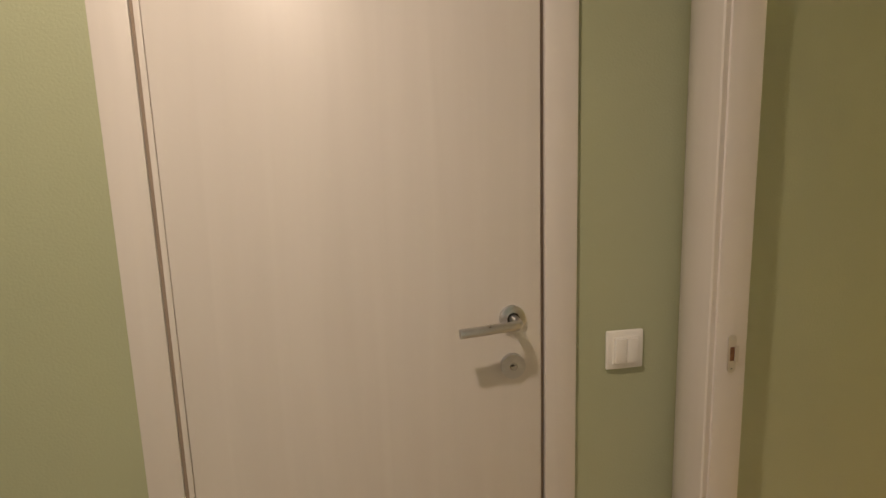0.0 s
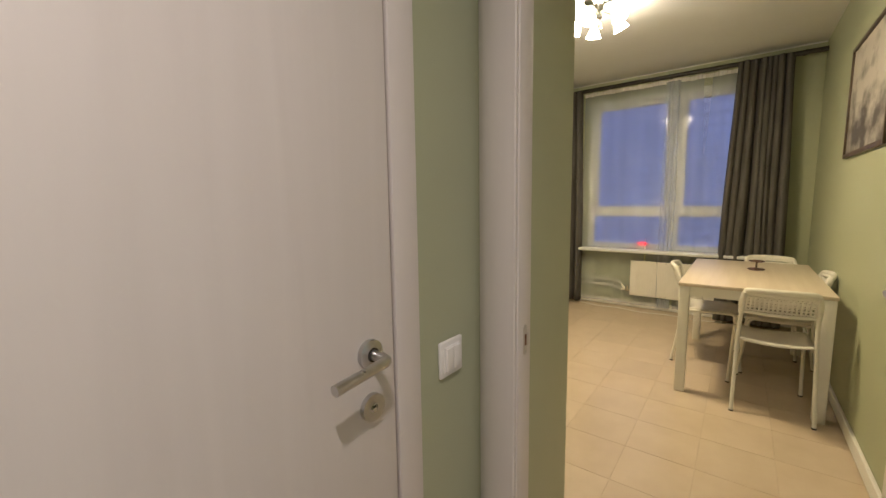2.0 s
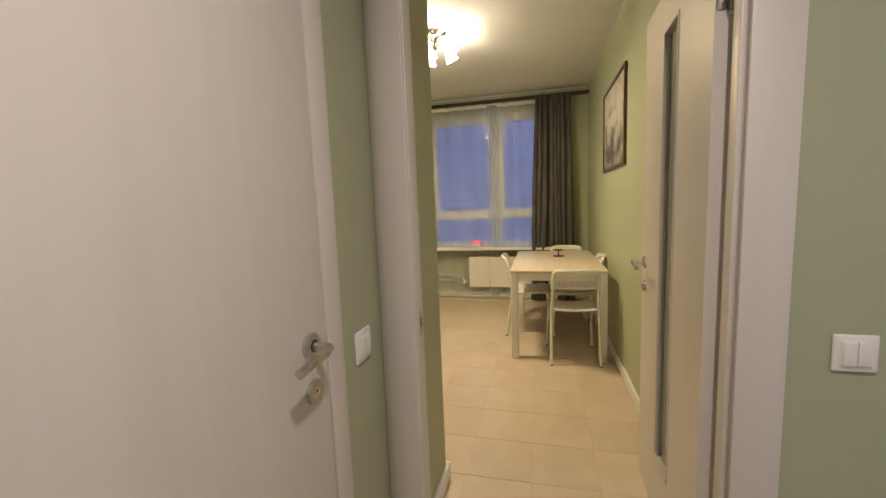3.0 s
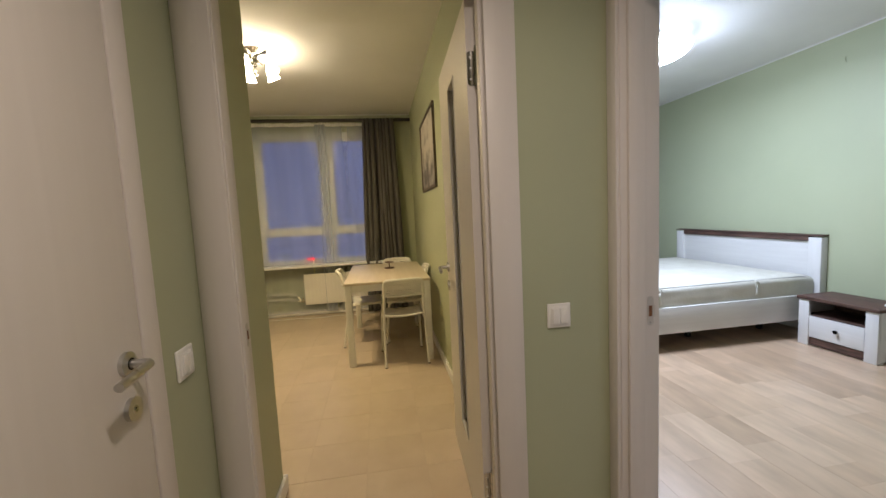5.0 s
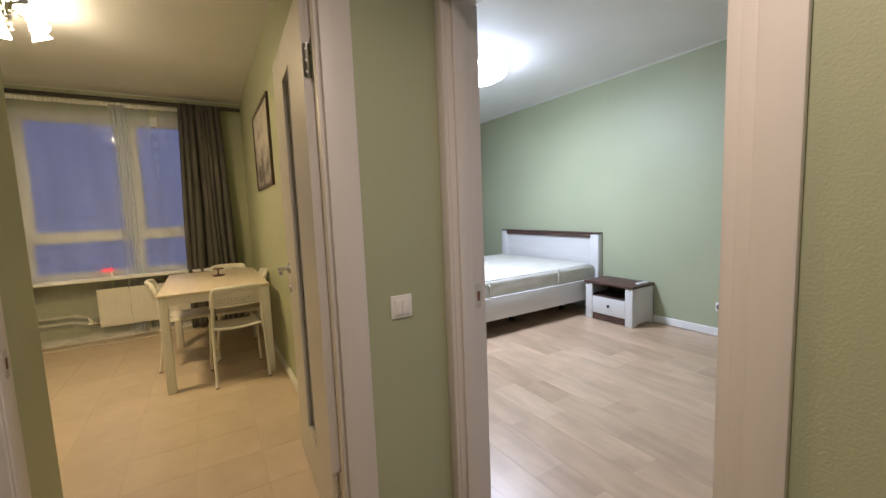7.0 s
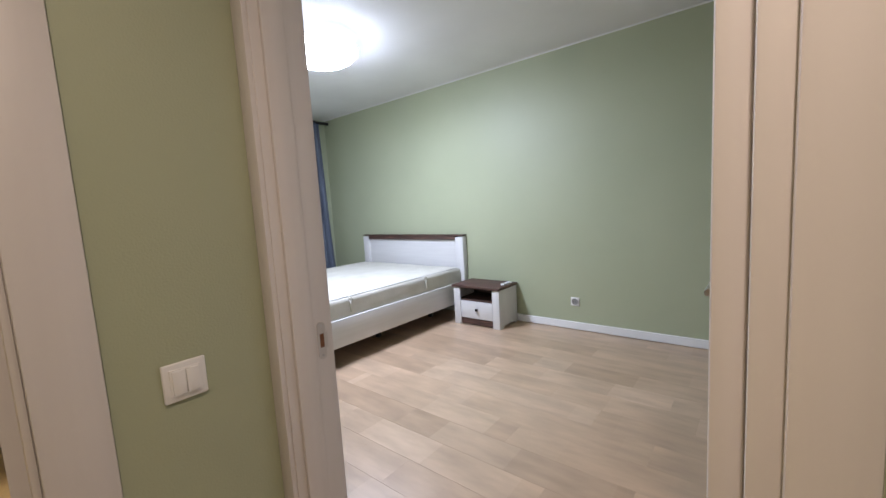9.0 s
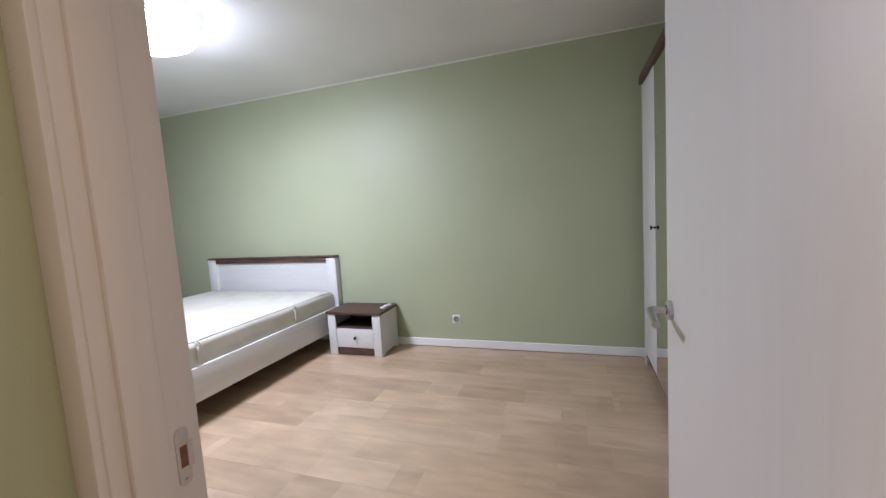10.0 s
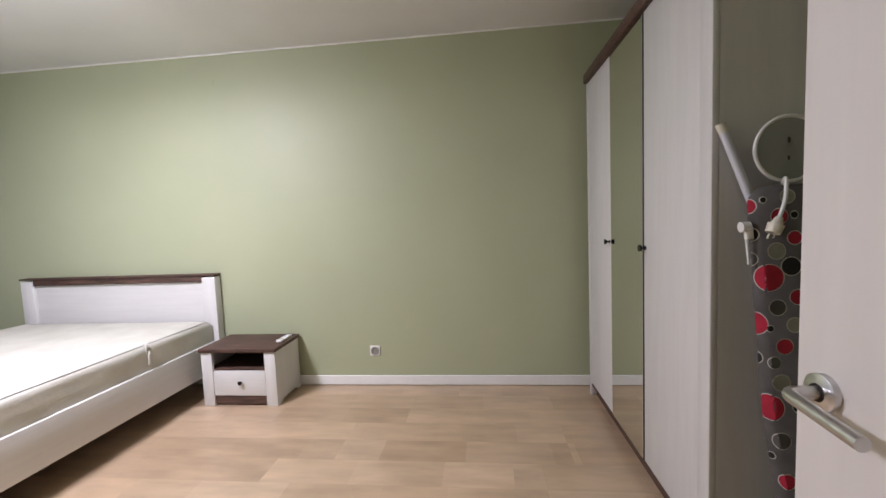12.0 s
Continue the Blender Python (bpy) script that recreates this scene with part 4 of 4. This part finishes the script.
for x in (0.022, BW - 0.05):
    part("side_rail", box(bmesh.new(), x, x + 0.028, 0.072, 2.10, 0.163, 0.392, 0.003), M_WHITEWOOD_H, bed, smooth=40)
part("footboard", box(bmesh.new(), 0.0, BW, 2.10, 2.14, 0.10, 0.42, 0.003), M_WHITEWOOD_H, bed, smooth=40)
part("slat_base", boxes(*[(0.055, BW - 0.055, 0.10 + 0.125 * k, 0.17 + 0.125 * k, 0.315, 0.330) for k in range(16)]), M_UNIT, bed)
for x in (0.32, BW / 2, BW - 0.36):
    for y in (0.30, 1.10, 2.05):
        part("leg", box(bmesh.new(), x, x + 0.04, y, y + 0.04, 0.0, 0.315), M_HOLE, bed, "dark support leg")

mat = thing("mattress", "cream mattress with grey piping on the bed frame", "mattress", at=(3.128, -0.555, 0.331))
MW, ML, MH = 1.64, 2.04, 0.232
bm = bmesh.new()
box(bm, 0, MW, 0, ML, 0, MH)
bmesh.ops.subdivide_edges(bm, edges=bm.edges[:], cuts=17, use_grid_fill=True)
for v in bm.verts:
    x, y, z = v.co
    ex, ey = min(x, MW - x), min(y, ML - y)
    e = min(ex, ey)
    if z > MH * 0.5:
        v.co.z += 0.010 * min(1, e / 0.15) + 0.005 * noise.noise(Vector((x * 3, y * 3, 0)))
    if 0.01 < z < MH - 0.01 and e < 1e-4:
        bul = 0.010 * math.sin(math.pi * z / MH) + 0.009 * noise.noise(Vector((x * 5, y * 5, z * 9)))
        v.co.x += -bul if x < 1e-4 else (bul if x > MW - 1e-4 else 0)
        v.co.y += -bul if y < 1e-4 else (bul if y > ML - 1e-4 else 0)
    dz = max(0.0, z - (MH - 0.045))                        # soft rounded upper rim
    inset = 0.045 - math.sqrt(max(0.0, 0.045 ** 2 - dz * dz))
    if x < 1e-4 or x > MW - 1e-4:
        v.co.x += inset if x < 1e-4 else -inset
    if y < 1e-4 or y > ML - 1e-4:
        v.co.y += inset if y < 1e-4 else -inset
body = part("body", bm, M_MATTRESS, mat, smooth=80)
for z in (MH - 0.008,):
    bm = bmesh.new()
    q0, q1, q2 = 0.018, MW - 0.018, ML - 0.018
    ring = bent([(0.06, q0, z), (q1, q0, z), (q1, q2, z), (q0, q2, z), (q0, q0, z), (0.06, q0, z)], 0.03)
    tube(bm, ring, 0.0045, 8)
    part("piping", bm, M_SEAM, mat, "grey piping along the edge", 60)
for y in (0.60, 1.56):
    bm = bmesh.new()
    tube(bm, bent([(-0.010, y, 0.187), (-0.024, y + 0.008, 0.172), (-0.024, y + 0.006, 0.112), (-0.010, y, 0.097)], 0.02), 0.009, 8)
    part("carry_loop", bm, M_MATTRESS, mat, "cream cloth carrying loop", 60)
for y in (0.60, 1.56):
    bm = bmesh.new()
    for k in range(2):
        a = -0.4 + 0.8 * k
        tube(bm, bent([(0.012, y, MH - 0.002), (-0.012, y + 0.03 * a, MH - 0.010), (-0.019, y + 0.06 * a, MH - 0.04)], 0.03), 0.005, 6)
    part("corner_pleat", bm, M_MATTRESS, mat, smooth=60)

# bedside cabinet
NX0, NX1, NY0, NY1, NZ = 2.445, 3.005, -0.628, -0.272, 0.425
ns = thing("bedside_cabinet", "white bedside cabinet with a dark walnut top", "cabinet", at=(NX0, NY0, 0))
NW, ND = NX1 - NX0, NY1 - NY0
part("top", box(bmesh.new(), -0.012, NW + 0.012, -0.004, ND + 0.016, NZ - 0.026, NZ, 0.003), M_DARKWOOD, ns, "dark walnut top", 40)
for x in (0.0, NW - 0.022):
    bm = bmesh.new()
    shape = [(0.0, 0.0), (0.05, 0.0), (0.075, 0.022), (ND - 0.085, 0.022), (ND - 0.060, 0.0), (ND - 0.022, 0.0), (ND - 0.022, NZ - 0.027), (0.0, NZ - 0.027)]
    near, away = [bm.verts.new((x, a, z)) for a, z in shape], [bm.verts.new((x + 0.022, a, z)) for a, z in shape]
    for k in range(len(shape)):
        j = (k + 1) % len(shape)
        bm.faces.new((near[k], near[j], away[j], away[k]))
    bm.faces.new(near)
    bm.faces.new(away)
    bmesh.ops.recalc_face_normals(bm, faces=bm.faces[:])
    part("side_panel", bm, M_WHITEWOOD, ns)
for x in (-0.001, NW - 0.081):
    part("front_post", box(bmesh.new(), x, x + 0.082, ND - 0.021, ND + 0.004, 0.0, NZ - 0.027, 0.003), M_WHITEWOOD, ns, smooth=40)
part("back_panel", box(bmesh.new(), 0.022, NW - 0.022, 0.0, 0.008, 0.05, NZ - 0.027), M_DARKWOOD, ns)
part("shelf", box(bmesh.new(), 0.023, NW - 0.023, 0.009, ND - 0.03, 0.250, 0.266), M_DARKWOOD, ns)
dw = part("drawer_front", box(bmesh.new(), 0.084, NW - 0.084, ND - 0.018, ND + 0.001, 0.078, 0.258, 0.002), M_WHITEWOOD_H, ns, smooth=40)
part("plinth", box(bmesh.new(), 0.083, NW - 0.083, ND - 0.03, ND - 0.008, 0.012, 0.072), M_DARKWOOD, ns, "dark walnut plinth")
bm = bmesh.new()
cyl(bm, (NW / 2 - 0.015, ND, 0.178), (NW / 2 - 0.015, ND + 0.014, 0.178), 0.005, n=12)
cyl(bm, (NW / 2 - 0.015, ND + 0.014, 0.178), (NW / 2 - 0.015, ND + 0.026, 0.178), 0.012, 0.015, n=18)
part("knob", bm, M_KNOB, dw, "black round knob", 40)
rc = thing("remote_control", "white remote control lying on the bedside cabinet", "remote", at=(2.480, -0.482, NZ), turn=-3)
part("body", box(bmesh.new(), -0.022, 0.022, -0.075, 0.075, 0.0, 0.017, 0.004, 3), M_PLASTIC, rc, smooth=40)
part("screen", boxes((-0.016, 0.016, 0.025, 0.062, 0.0165, 0.018)), M_UNIT, rc)
part("button_pad", boxes(*[(-0.014, 0.014, -0.055 + 0.018 * k, -0.045 + 0.018 * k, 0.0165, 0.0185) for k in range(4)]), M_TUBE, rc)

# socket on the wall
# the recess's darkness is put into this grey; the dish itself is shallow
M_SOCKET = material("dark_socket_recess", (0.24, 0.235, 0.22), 0.4)
so = thing("wall_socket", "white plastic power socket low on the wall", "socket", at=(1.823, Y_S, 0.277))
part("plate", box(bmesh.new(), -0.041, 0.041, 0.0, 0.009, -0.041, 0.041, 0.004, 3), M_PLASTIC, so, smooth=35)
bm = lathe(bmesh.new(), [(0.031, 0.0), (0.031, 0.005), (0.025, 0.0055), (0.022, 0.0012), (0.001, 0.0010)], 28)
bm.transform(Matrix.Translation((0, 0.009, 0)) @ Matrix.Rotation(radians(-90), 4, "X"))
part("round_insert", bm, M_SOCKET, so, smooth=40)
bm = bmesh.new()
for x in (-0.0095, 0.0095):
    cyl(bm, (x, 0.0098, 0), (x, 0.0108, 0), 0.0032, n=10)
part("pin_hole", bm, M_HOLE, so)

# wardrobe
WX, W0, W1, WT = 0.207, -0.505, 0.968, 2.225
wd = thing("wardrobe", "white three-door wardrobe with a mirror and dark cornice", "wardrobe", at=(0, 0, 0))
for y in (W0, W1 - 0.022):
    part("side_panel", box(bmesh.new(), -0.43, WX - 0.013, y, y + 0.022, 0.0, WT - 0.062), M_WHITEWOOD, wd)
for y0, y1 in ((W0, W0 + 0.030), (W1 - 0.072, W1)):
    part("front_stile", box(bmesh.new(), WX - 0.012, WX + 0.010, y0, y1, 0.0, WT - 0.062, 0.003), M_WHITEWOOD, wd, smooth=40)
part("back_panel", box(bmesh.new(), -0.438, -0.4305, W0, W1, 0.06, WT - 0.062), M_WHITEWOOD, wd)
part("cornice", box(bmesh.new(), -0.43, WX + 0.028, W0 - 0.008, W1 + 0.004, WT - 0.060, WT, 0.005), M_DARKWOOD, wd, "dark walnut cornice", 40)
part("bottom", box(bmesh.new(), -0.43, WX - 0.02, W0 + 0.022, W1 - 0.022, 0.06, 0.082), M_WHITEWOOD, wd)
part("plinth", box(bmesh.new(), WX - 0.045, WX - 0.028, W0 + 0.022, W1 - 0.022, 0.0, 0.06), M_DARKWOOD, wd, "dark walnut plinth")
part("bottom_strip", box(bmesh.new(), WX - 0.02, WX + 0.004, W0 + 0.03, W1 - 0.072, 0.072, 0.092), M_DARKWOOD, wd, "dark walnut strip under the doors")
for y0, y1, mirror in ((-0.474, -0.022, False), (-0.019, 0.428, True), (0.432, 0.894, False)):
    d = part("mirror_door" if mirror else "door", box(bmesh.new(), WX - 0.012, WX + 0.006, y0, y1, 0.094, WT - 0.064, 0.002), M_HOLE if mirror else M_WHITEWOOD, wd, smooth=40)
    if mirror:
        part("mirror", box(bmesh.new(), WX + 0.0065, WX + 0.0105, y0 + 0.002, y1 - 0.006, 0.097, WT - 0.068), M_MIRROR, d, "tall mirror")
    else:
        y = y1 - 0.030 if y0 < 0 else y0 + 0.018
        bm = bmesh.new()
        cyl(bm, (WX + 0.006, y, 1.118), (WX + 0.010, y, 1.118), 0.010, n=16)
        cyl(bm, (WX + 0.010, y, 1.118), (WX + 0.026, y, 1.118), 0.005, n=12)
        cyl(bm, (WX + 0.026, y, 1.118), (WX + 0.036, y, 1.118), 0.013, 0.016, n=18)
        part("knob", bm, M_KNOB, d, "black round knob", 40)

# ironing board leaning in the niche
ib = thing("ironing_board", "folded ironing board with a grey dotted cover", "ironing board")
ib.matrix_basis = pose(-0.082, 1.090, 0.0, 3.0, 2.8, 0)


def board_half(z):
    """Half the flat width of the board's face; it narrows towards its nose on the floor."""
    u = max(0.0, min(1.0, (z - 0.05) / 1.30))
    return 0.144 * min(1.0, math.sqrt(0.30 + 1.5 * u)) - (0.035 * ((u - 0.965) / 0.035) ** 2 if u > 0.965 else 0.0)


SLOPE, FALL = 0.55, 0.84          # the padded edge rolls back at about 57 degrees
bm = bmesh.new()
rings = []
for k in range(53):
    z = 0.05 + 1.30 * k / 52
    h = board_half(z)
    sec = [(-h - 0.018, -0.002), (-h - 0.017, 0.002), (-h, 0.030), (h, 0.030), (h + 0.017, 0.002), (h + 0.018, -0.002)]
    rings.append([bm.verts.new((x, y, z)) for x, y in sec])
for r0, r1 in zip(rings, rings[1:]):
    for k in range(6):
        j = (k + 1) % 6
        bm.faces.new((r0[k], r0[j], r1[j], r1[k]))
bm.faces.new(rings[0])
bm.faces.new(rings[-1])
bmesh.ops.recalc_face_normals(bm, faces=bm.faces[:])
cover = part("cover", bm, M_COVER, ib, "grey cotton cover printed with red, black and cream dots", 70)


def printed_dot(x0, z0, r, lift, mat, name):
    """A round print that follows the cover's face over its rolled edge."""
    bm = bmesh.new()
    mid, prev = None, None
    for q in range(5):
        ring = []
        for a in range(22):
            ang = 2 * math.pi * a / 22
            x, z = x0 + r * q / 4 * math.cos(ang), z0 + r * q / 4 * math.sin(ang)
            over = min(max(0.0, x - board_half(z)), 0.033)
            ring.append(bm.verts.new((min(x, board_half(z)) + SLOPE * over + lift * (0.84 if over else 0.0), 0.030 - FALL * over + lift, z)))
            if q == 0:
                break
        if q == 1:
            for a in range(22):
                bm.faces.new((mid, ring[a], ring[(a + 1) % 22]))
        elif q > 1:
            for a in range(22):
                bm.faces.new((prev[a], ring[a], ring[(a + 1) % 22], prev[(a + 1) % 22]))
        if q == 0:
            mid = ring[0]
        prev = ring
    part(name, bm, mat, cover)


for x0, z0, r, kind in ((0.136, 1.311, 0.010, "k"), (0.068, 1.316, 0.024, "c"), (0.094, 1.259, 0.028, "r"), (0.053, 1.260, 0.012, "k"), (0.056, 1.192, 0.024, "r"),
                        (0.108, 1.156, 0.029, "c"), (0.071, 1.108, 0.033, "k"), (0.133, 1.078, 0.049, "r"), (0.176, 1.296, 0.026, "r"), (0.172, 1.210, 0.023, "k"),
                        (0.180, 1.135, 0.024, "o"), (0.116, 0.987, 0.028, "o"), (0.140, 0.925, 0.011, "k"), (0.104, 0.869, 0.028, "r"), (0.135, 0.821, 0.021, "o"),
                        (0.120, 0.760, 0.029, "c"), (0.156, 0.684, 0.048, "r"), (0.180, 0.938, 0.042, "r"), (0.184, 0.832, 0.022, "k"), (0.130, 0.583, 0.030, "o"),
                        (0.160, 0.530, 0.012, "k"), (0.122, 0.458, 0.028, "r"), (0.072, 0.932, 0.026, "c"), (0.058, 1.015, 0.027, "r"), (0.066, 0.690, 0.034, "k")):
    printed_dot(x0, z0, 0.80 * r + 0.0030, 0.0006, M_DOTRIM, "dot_rim")
    printed_dot(x0, z0, 0.80 * r, 0.0012, {"k": M_DOTBLACK, "r": M_DOTRED, "c": M_DOTCREAM, "o": M_COVER}[kind], "dot")
for x in (-0.09, 0.09):
    bm = bmesh.new()
    tube(bm, [(x * 0.6, -0.022, 0.012), (x, -0.022, 1.25)], 0.011, 10)
    part("leg_tube", bm, M_TUBE, ib, smooth=50)
bm = bmesh.new()
tube(bm, [(0.090, -0.018, 1.16), (0.139, -0.018, 1.318), (0.206, -0.018, 1.542)], 0.0125, 10)
part("foot_bar", bm, M_TUBE, ib, "pale grey foot bar", 50)
bm = bmesh.new()
cyl(bm, (0.203, -0.018, 1.533), (0.211, -0.018, 1.560), 0.0145, n=14)
part("foot_cap", bm, M_CREAM, ib, "cream plastic foot cap", 40)
bm = bmesh.new()
tube(bm, bent([(0.070, 0.02, 1.358), (0.082, 0.050, 1.375), (0.092, 0.060, 1.31), (0.116, 0.060, 1.252)], 0.04), 0.0055, 8)
cord = part("cord", bm, M_PLASTIC, ib, "white power cord", 50)
bm = bmesh.new()
cyl(bm, (0.114, 0.060, 1.256), (0.124, 0.060, 1.236), 0.009, 0.016, n=14)
cyl(bm, (0.124, 0.060, 1.236), (0.136, 0.060, 1.212), 0.021, 0.019, n=14)
for s in (-0.008, 0.008):
    cyl(bm, (0.136 + s, 0.060, 1.212), (0.143 + s, 0.060, 1.197), 0.0025, n=8)
part("plug", bm, M_CREAM, cord, "cream power plug", 40)
bm = bmesh.new()
cyl(bm, (0.168, 0.012, 1.235), (0.192, 0.012, 1.235), 0.016, n=16)
box(bm, 0.160, 0.180, 0.004, 0.020, 1.195, 1.235, 0.003)
tube(bm, [(0.178, 0.012, 1.20), (0.176, 0.012, 1.12)], 0.004, 8)
part("side_socket", bm, M_PLASTIC, ib, "white socket clipped to the edge", 40)
bm = bmesh.new()
tube(bm, bent([(0.15, -0.005, 0.72), (0.158, -0.005, 0.70), (0.14, -0.005, 0.50)], 0.01), 0.0018, 6)
part("wire", bm, M_CHROME, ib)

disc = thing("round_plastic_fan", "round clear plastic disc with a white rim", "fan", at=(0.024, 0.998, 1.455))
bm = bmesh.new()
tube(bm, [(0.097 * math.cos(a), 0.02, 0.097 * math.sin(a)) for a in (2 * math.pi * k / 40 for k in range(41))], 0.0055, 8)
part("rim", bm, M_PLASTIC, disc, "white plastic rim", 60)
bm = bmesh.new()
cyl(bm, (0, 0.012, 0), (0, 0.018, 0), 0.093, n=40)
part("plate", bm, M_FROST, disc, "milky plastic plate", 40)
part("slot", boxes((-0.003, 0.003, 0.0182, 0.0192, 0.018, 0.034), (-0.003, 0.003, 0.0182, 0.0192, -0.034, -0.022)), M_HOLE, disc)
bm = bmesh.new()
cyl(bm, (0, -0.024, 0), (0, 0.012, 0), 0.02, n=16)
part("hub", bm, M_PLASTIC, disc, smooth=40)

hook = thing("wall_hook", "small painted cable hook high on the wall", "hook", at=(2.985, Y_S, 2.42))
bm = bmesh.new()
tube(bm, [(0.02 * math.cos(a), 0.006, 0.03 * math.sin(a)) for a in (-1.4 + 2.2 * k / 12 for k in range(13))], 0.0035, 8)
part("loop", bm, M_WALL, hook, smooth=60)

# ---- outside ----
GZ = -24.0
setting("ground", boxes((6.2, 900, -600, 600, GZ - 0.5, GZ)), M_GROUND, "dark ground far below the windows", "ground")
far = thing("apartment_building", "long grey apartment block in blue dusk light", "building", at=(130.0, 0, GZ))
part("wall", boxes((0, 14, -90, 150, 0, 92)), M_FACADE, far)
part("roof", boxes((-0.3, 14.3, -90.3, 150.3, 92, 93)), M_FACADE, far)
verts, faces = [], []


def add_box(x0, x1, y0, y1, z0, z1):
    s = len(verts)
    verts.extend([(x0, y0, z0), (x1, y0, z0), (x1, y1, z0), (x0, y1, z0), (x0, y0, z1), (x1, y0, z1), (x1, y1, z1), (x0, y1, z1)])
    faces.extend([tuple(s + i for i in f) for f in ((0, 3, 2, 1), (4, 5, 6, 7), (0, 1, 5, 4), (1, 2, 6, 5), (2, 3, 7, 6), (3, 0, 4, 7))])


for fl in range(30):
    for c in range(60):
        if c % 5 != 4:
            add_box(-0.12, 0.05, -88 + 4 * c, -88 + 4 * c + 2.0, 1.0 + 3.0 * fl, 2.5 + 3.0 * fl)
me = bpy.data.meshes.new("windows")
me.from_pydata(verts, [], faces)
me.materials.append(M_FARGLASS)
wn = new("windows", me)
wn.parent = far
tagged(wn, "rows of unlit windows", kind="stuff")
verts, faces = [], []
for fl in range(31):
    add_box(-0.25, 0.05, -90, 150, 3.0 * fl - 0.12, 3.0 * fl + 0.12)
me = bpy.data.meshes.new("floor_band")
me.from_pydata(verts, [], faces)
me.materials.append(M_FACADE)
fb = new("floor_band", me)
fb.parent = far

# ---- on the kitchen window sill ----
red = thing("sill_lamp", "small red glowing lamp on the window sill", "lamp", at=(5.575, 4.25, WZ0))
bm = bmesh.new()
bmesh.ops.create_uvsphere(bm, u_segments=24, v_segments=12, radius=1.0, matrix=Matrix.Translation((0, 0, 0.065)) @ Matrix.Diagonal((0.026, 0.058, 0.020, 1)))
part("lit_dome", bm, M_RED, red, smooth=60)
part("base", box(bmesh.new(), -0.02, 0.02, -0.05, 0.05, 0.0, 0.045, 0.006), M_PLASTIC, red)
bm = bmesh.new()
tube(bm, bent([(0, 0.05, 0.03), (0.0, 0.12, 0.04), (0.01, 0.20, 0.006), (0.01, 0.5, 0.006)], 0.05), 0.004, 8)
part("cord", bm, M_PLASTIC, red, smooth=60)

# ---- floors, laid piece by piece ----
floor_h = setting("floor_hall", boxes((-1.42, 1.48, Y_C0 + 0.067, 4.0, -0.1, 0)), M_TILE, "beige tiled hall floor", "floor")
floor_k = setting("floor_kitchen", boxes((1.48, 5.90, 2.60, 5.9, -0.1, -0.002)), M_GROUT, "beige tiled kitchen floor with fine joints", "floor")
T, J = 0.306, 0.0018
tile_mesh = {}
for i in range(14):
    for j in range(11):
        x0, y0 = 1.468 + T * i, 2.548 + T * j
        xa, xb, ya, yb = max(x0, 1.482) + J / 2, min(x0 + T, X_E) - J / 2, max(y0, Y_K) + J / 2, min(y0 + T, 5.78) - J / 2
        if xb - xa < 0.02 or yb - ya < 0.02 or (xb < 2.036 and ya > 3.86):
            continue
        key = (round(xb - xa, 3), round(yb - ya, 3))
        if key not in tile_mesh:
            bm = bmesh.new()
            box(bm, 0, key[0], 0, key[1], -0.008, 0.0)
            bmesh.ops.bevel(bm, geom=[e for e in bm.edges if all(v.co.z > -0.001 for v in e.verts)], offset=0.0009, segments=1, affect="EDGES")
            tile_mesh[key] = mesh_of("tile", bm, M_TILE)
        tl = new("tile", tile_mesh[key])
        tl.location = (xa, ya, random.uniform(-0.0003, 0.0003))
        tl.parent = floor_k
floor_b = setting("floor_bedroom", boxes((X_W - 0.12, 5.90, Y_S - 0.12, Y_C0 + 0.067, -0.1, -0.001)), M_GROUT, "pale oak laminate bedroom floor", "floor")
plank_mesh = {}
PW, PL = 0.1965, 1.285
rnd = random.Random(9)
y = Y_S
while y < Y_C0 + 0.06:
    x = X_W - rnd.choice((0.0, 0.32, 0.64, 0.96))
    while x < X_E:
        xa, xb = max(x, X_W), min(x + PL, X_E)
        ya, yb = y, min(y + PW, Y_C0 + 0.066)
        if xb - xa > 0.03 and yb - ya > 0.02:
            key = (round(xb - xa, 3), round(yb - ya, 3))
            if key not in plank_mesh:
                bm = bmesh.new()
                box(bm, 0, key[0] - 0.0002, 0, key[1] - 0.0002, -0.008, 0.0)
                bmesh.ops.bevel(bm, geom=[e for e in bm.edges if all(v.co.z > -0.001 for v in e.verts)], offset=0.00015, segments=1, affect="EDGES")
                plank_mesh[key] = mesh_of("plank", bm, M_LAMINATE)
            pk = new("plank", plank_mesh[key])
            pk.location = (xa, ya, 0.0)
            pk.parent = floor_b
        x += PL
    y += PW
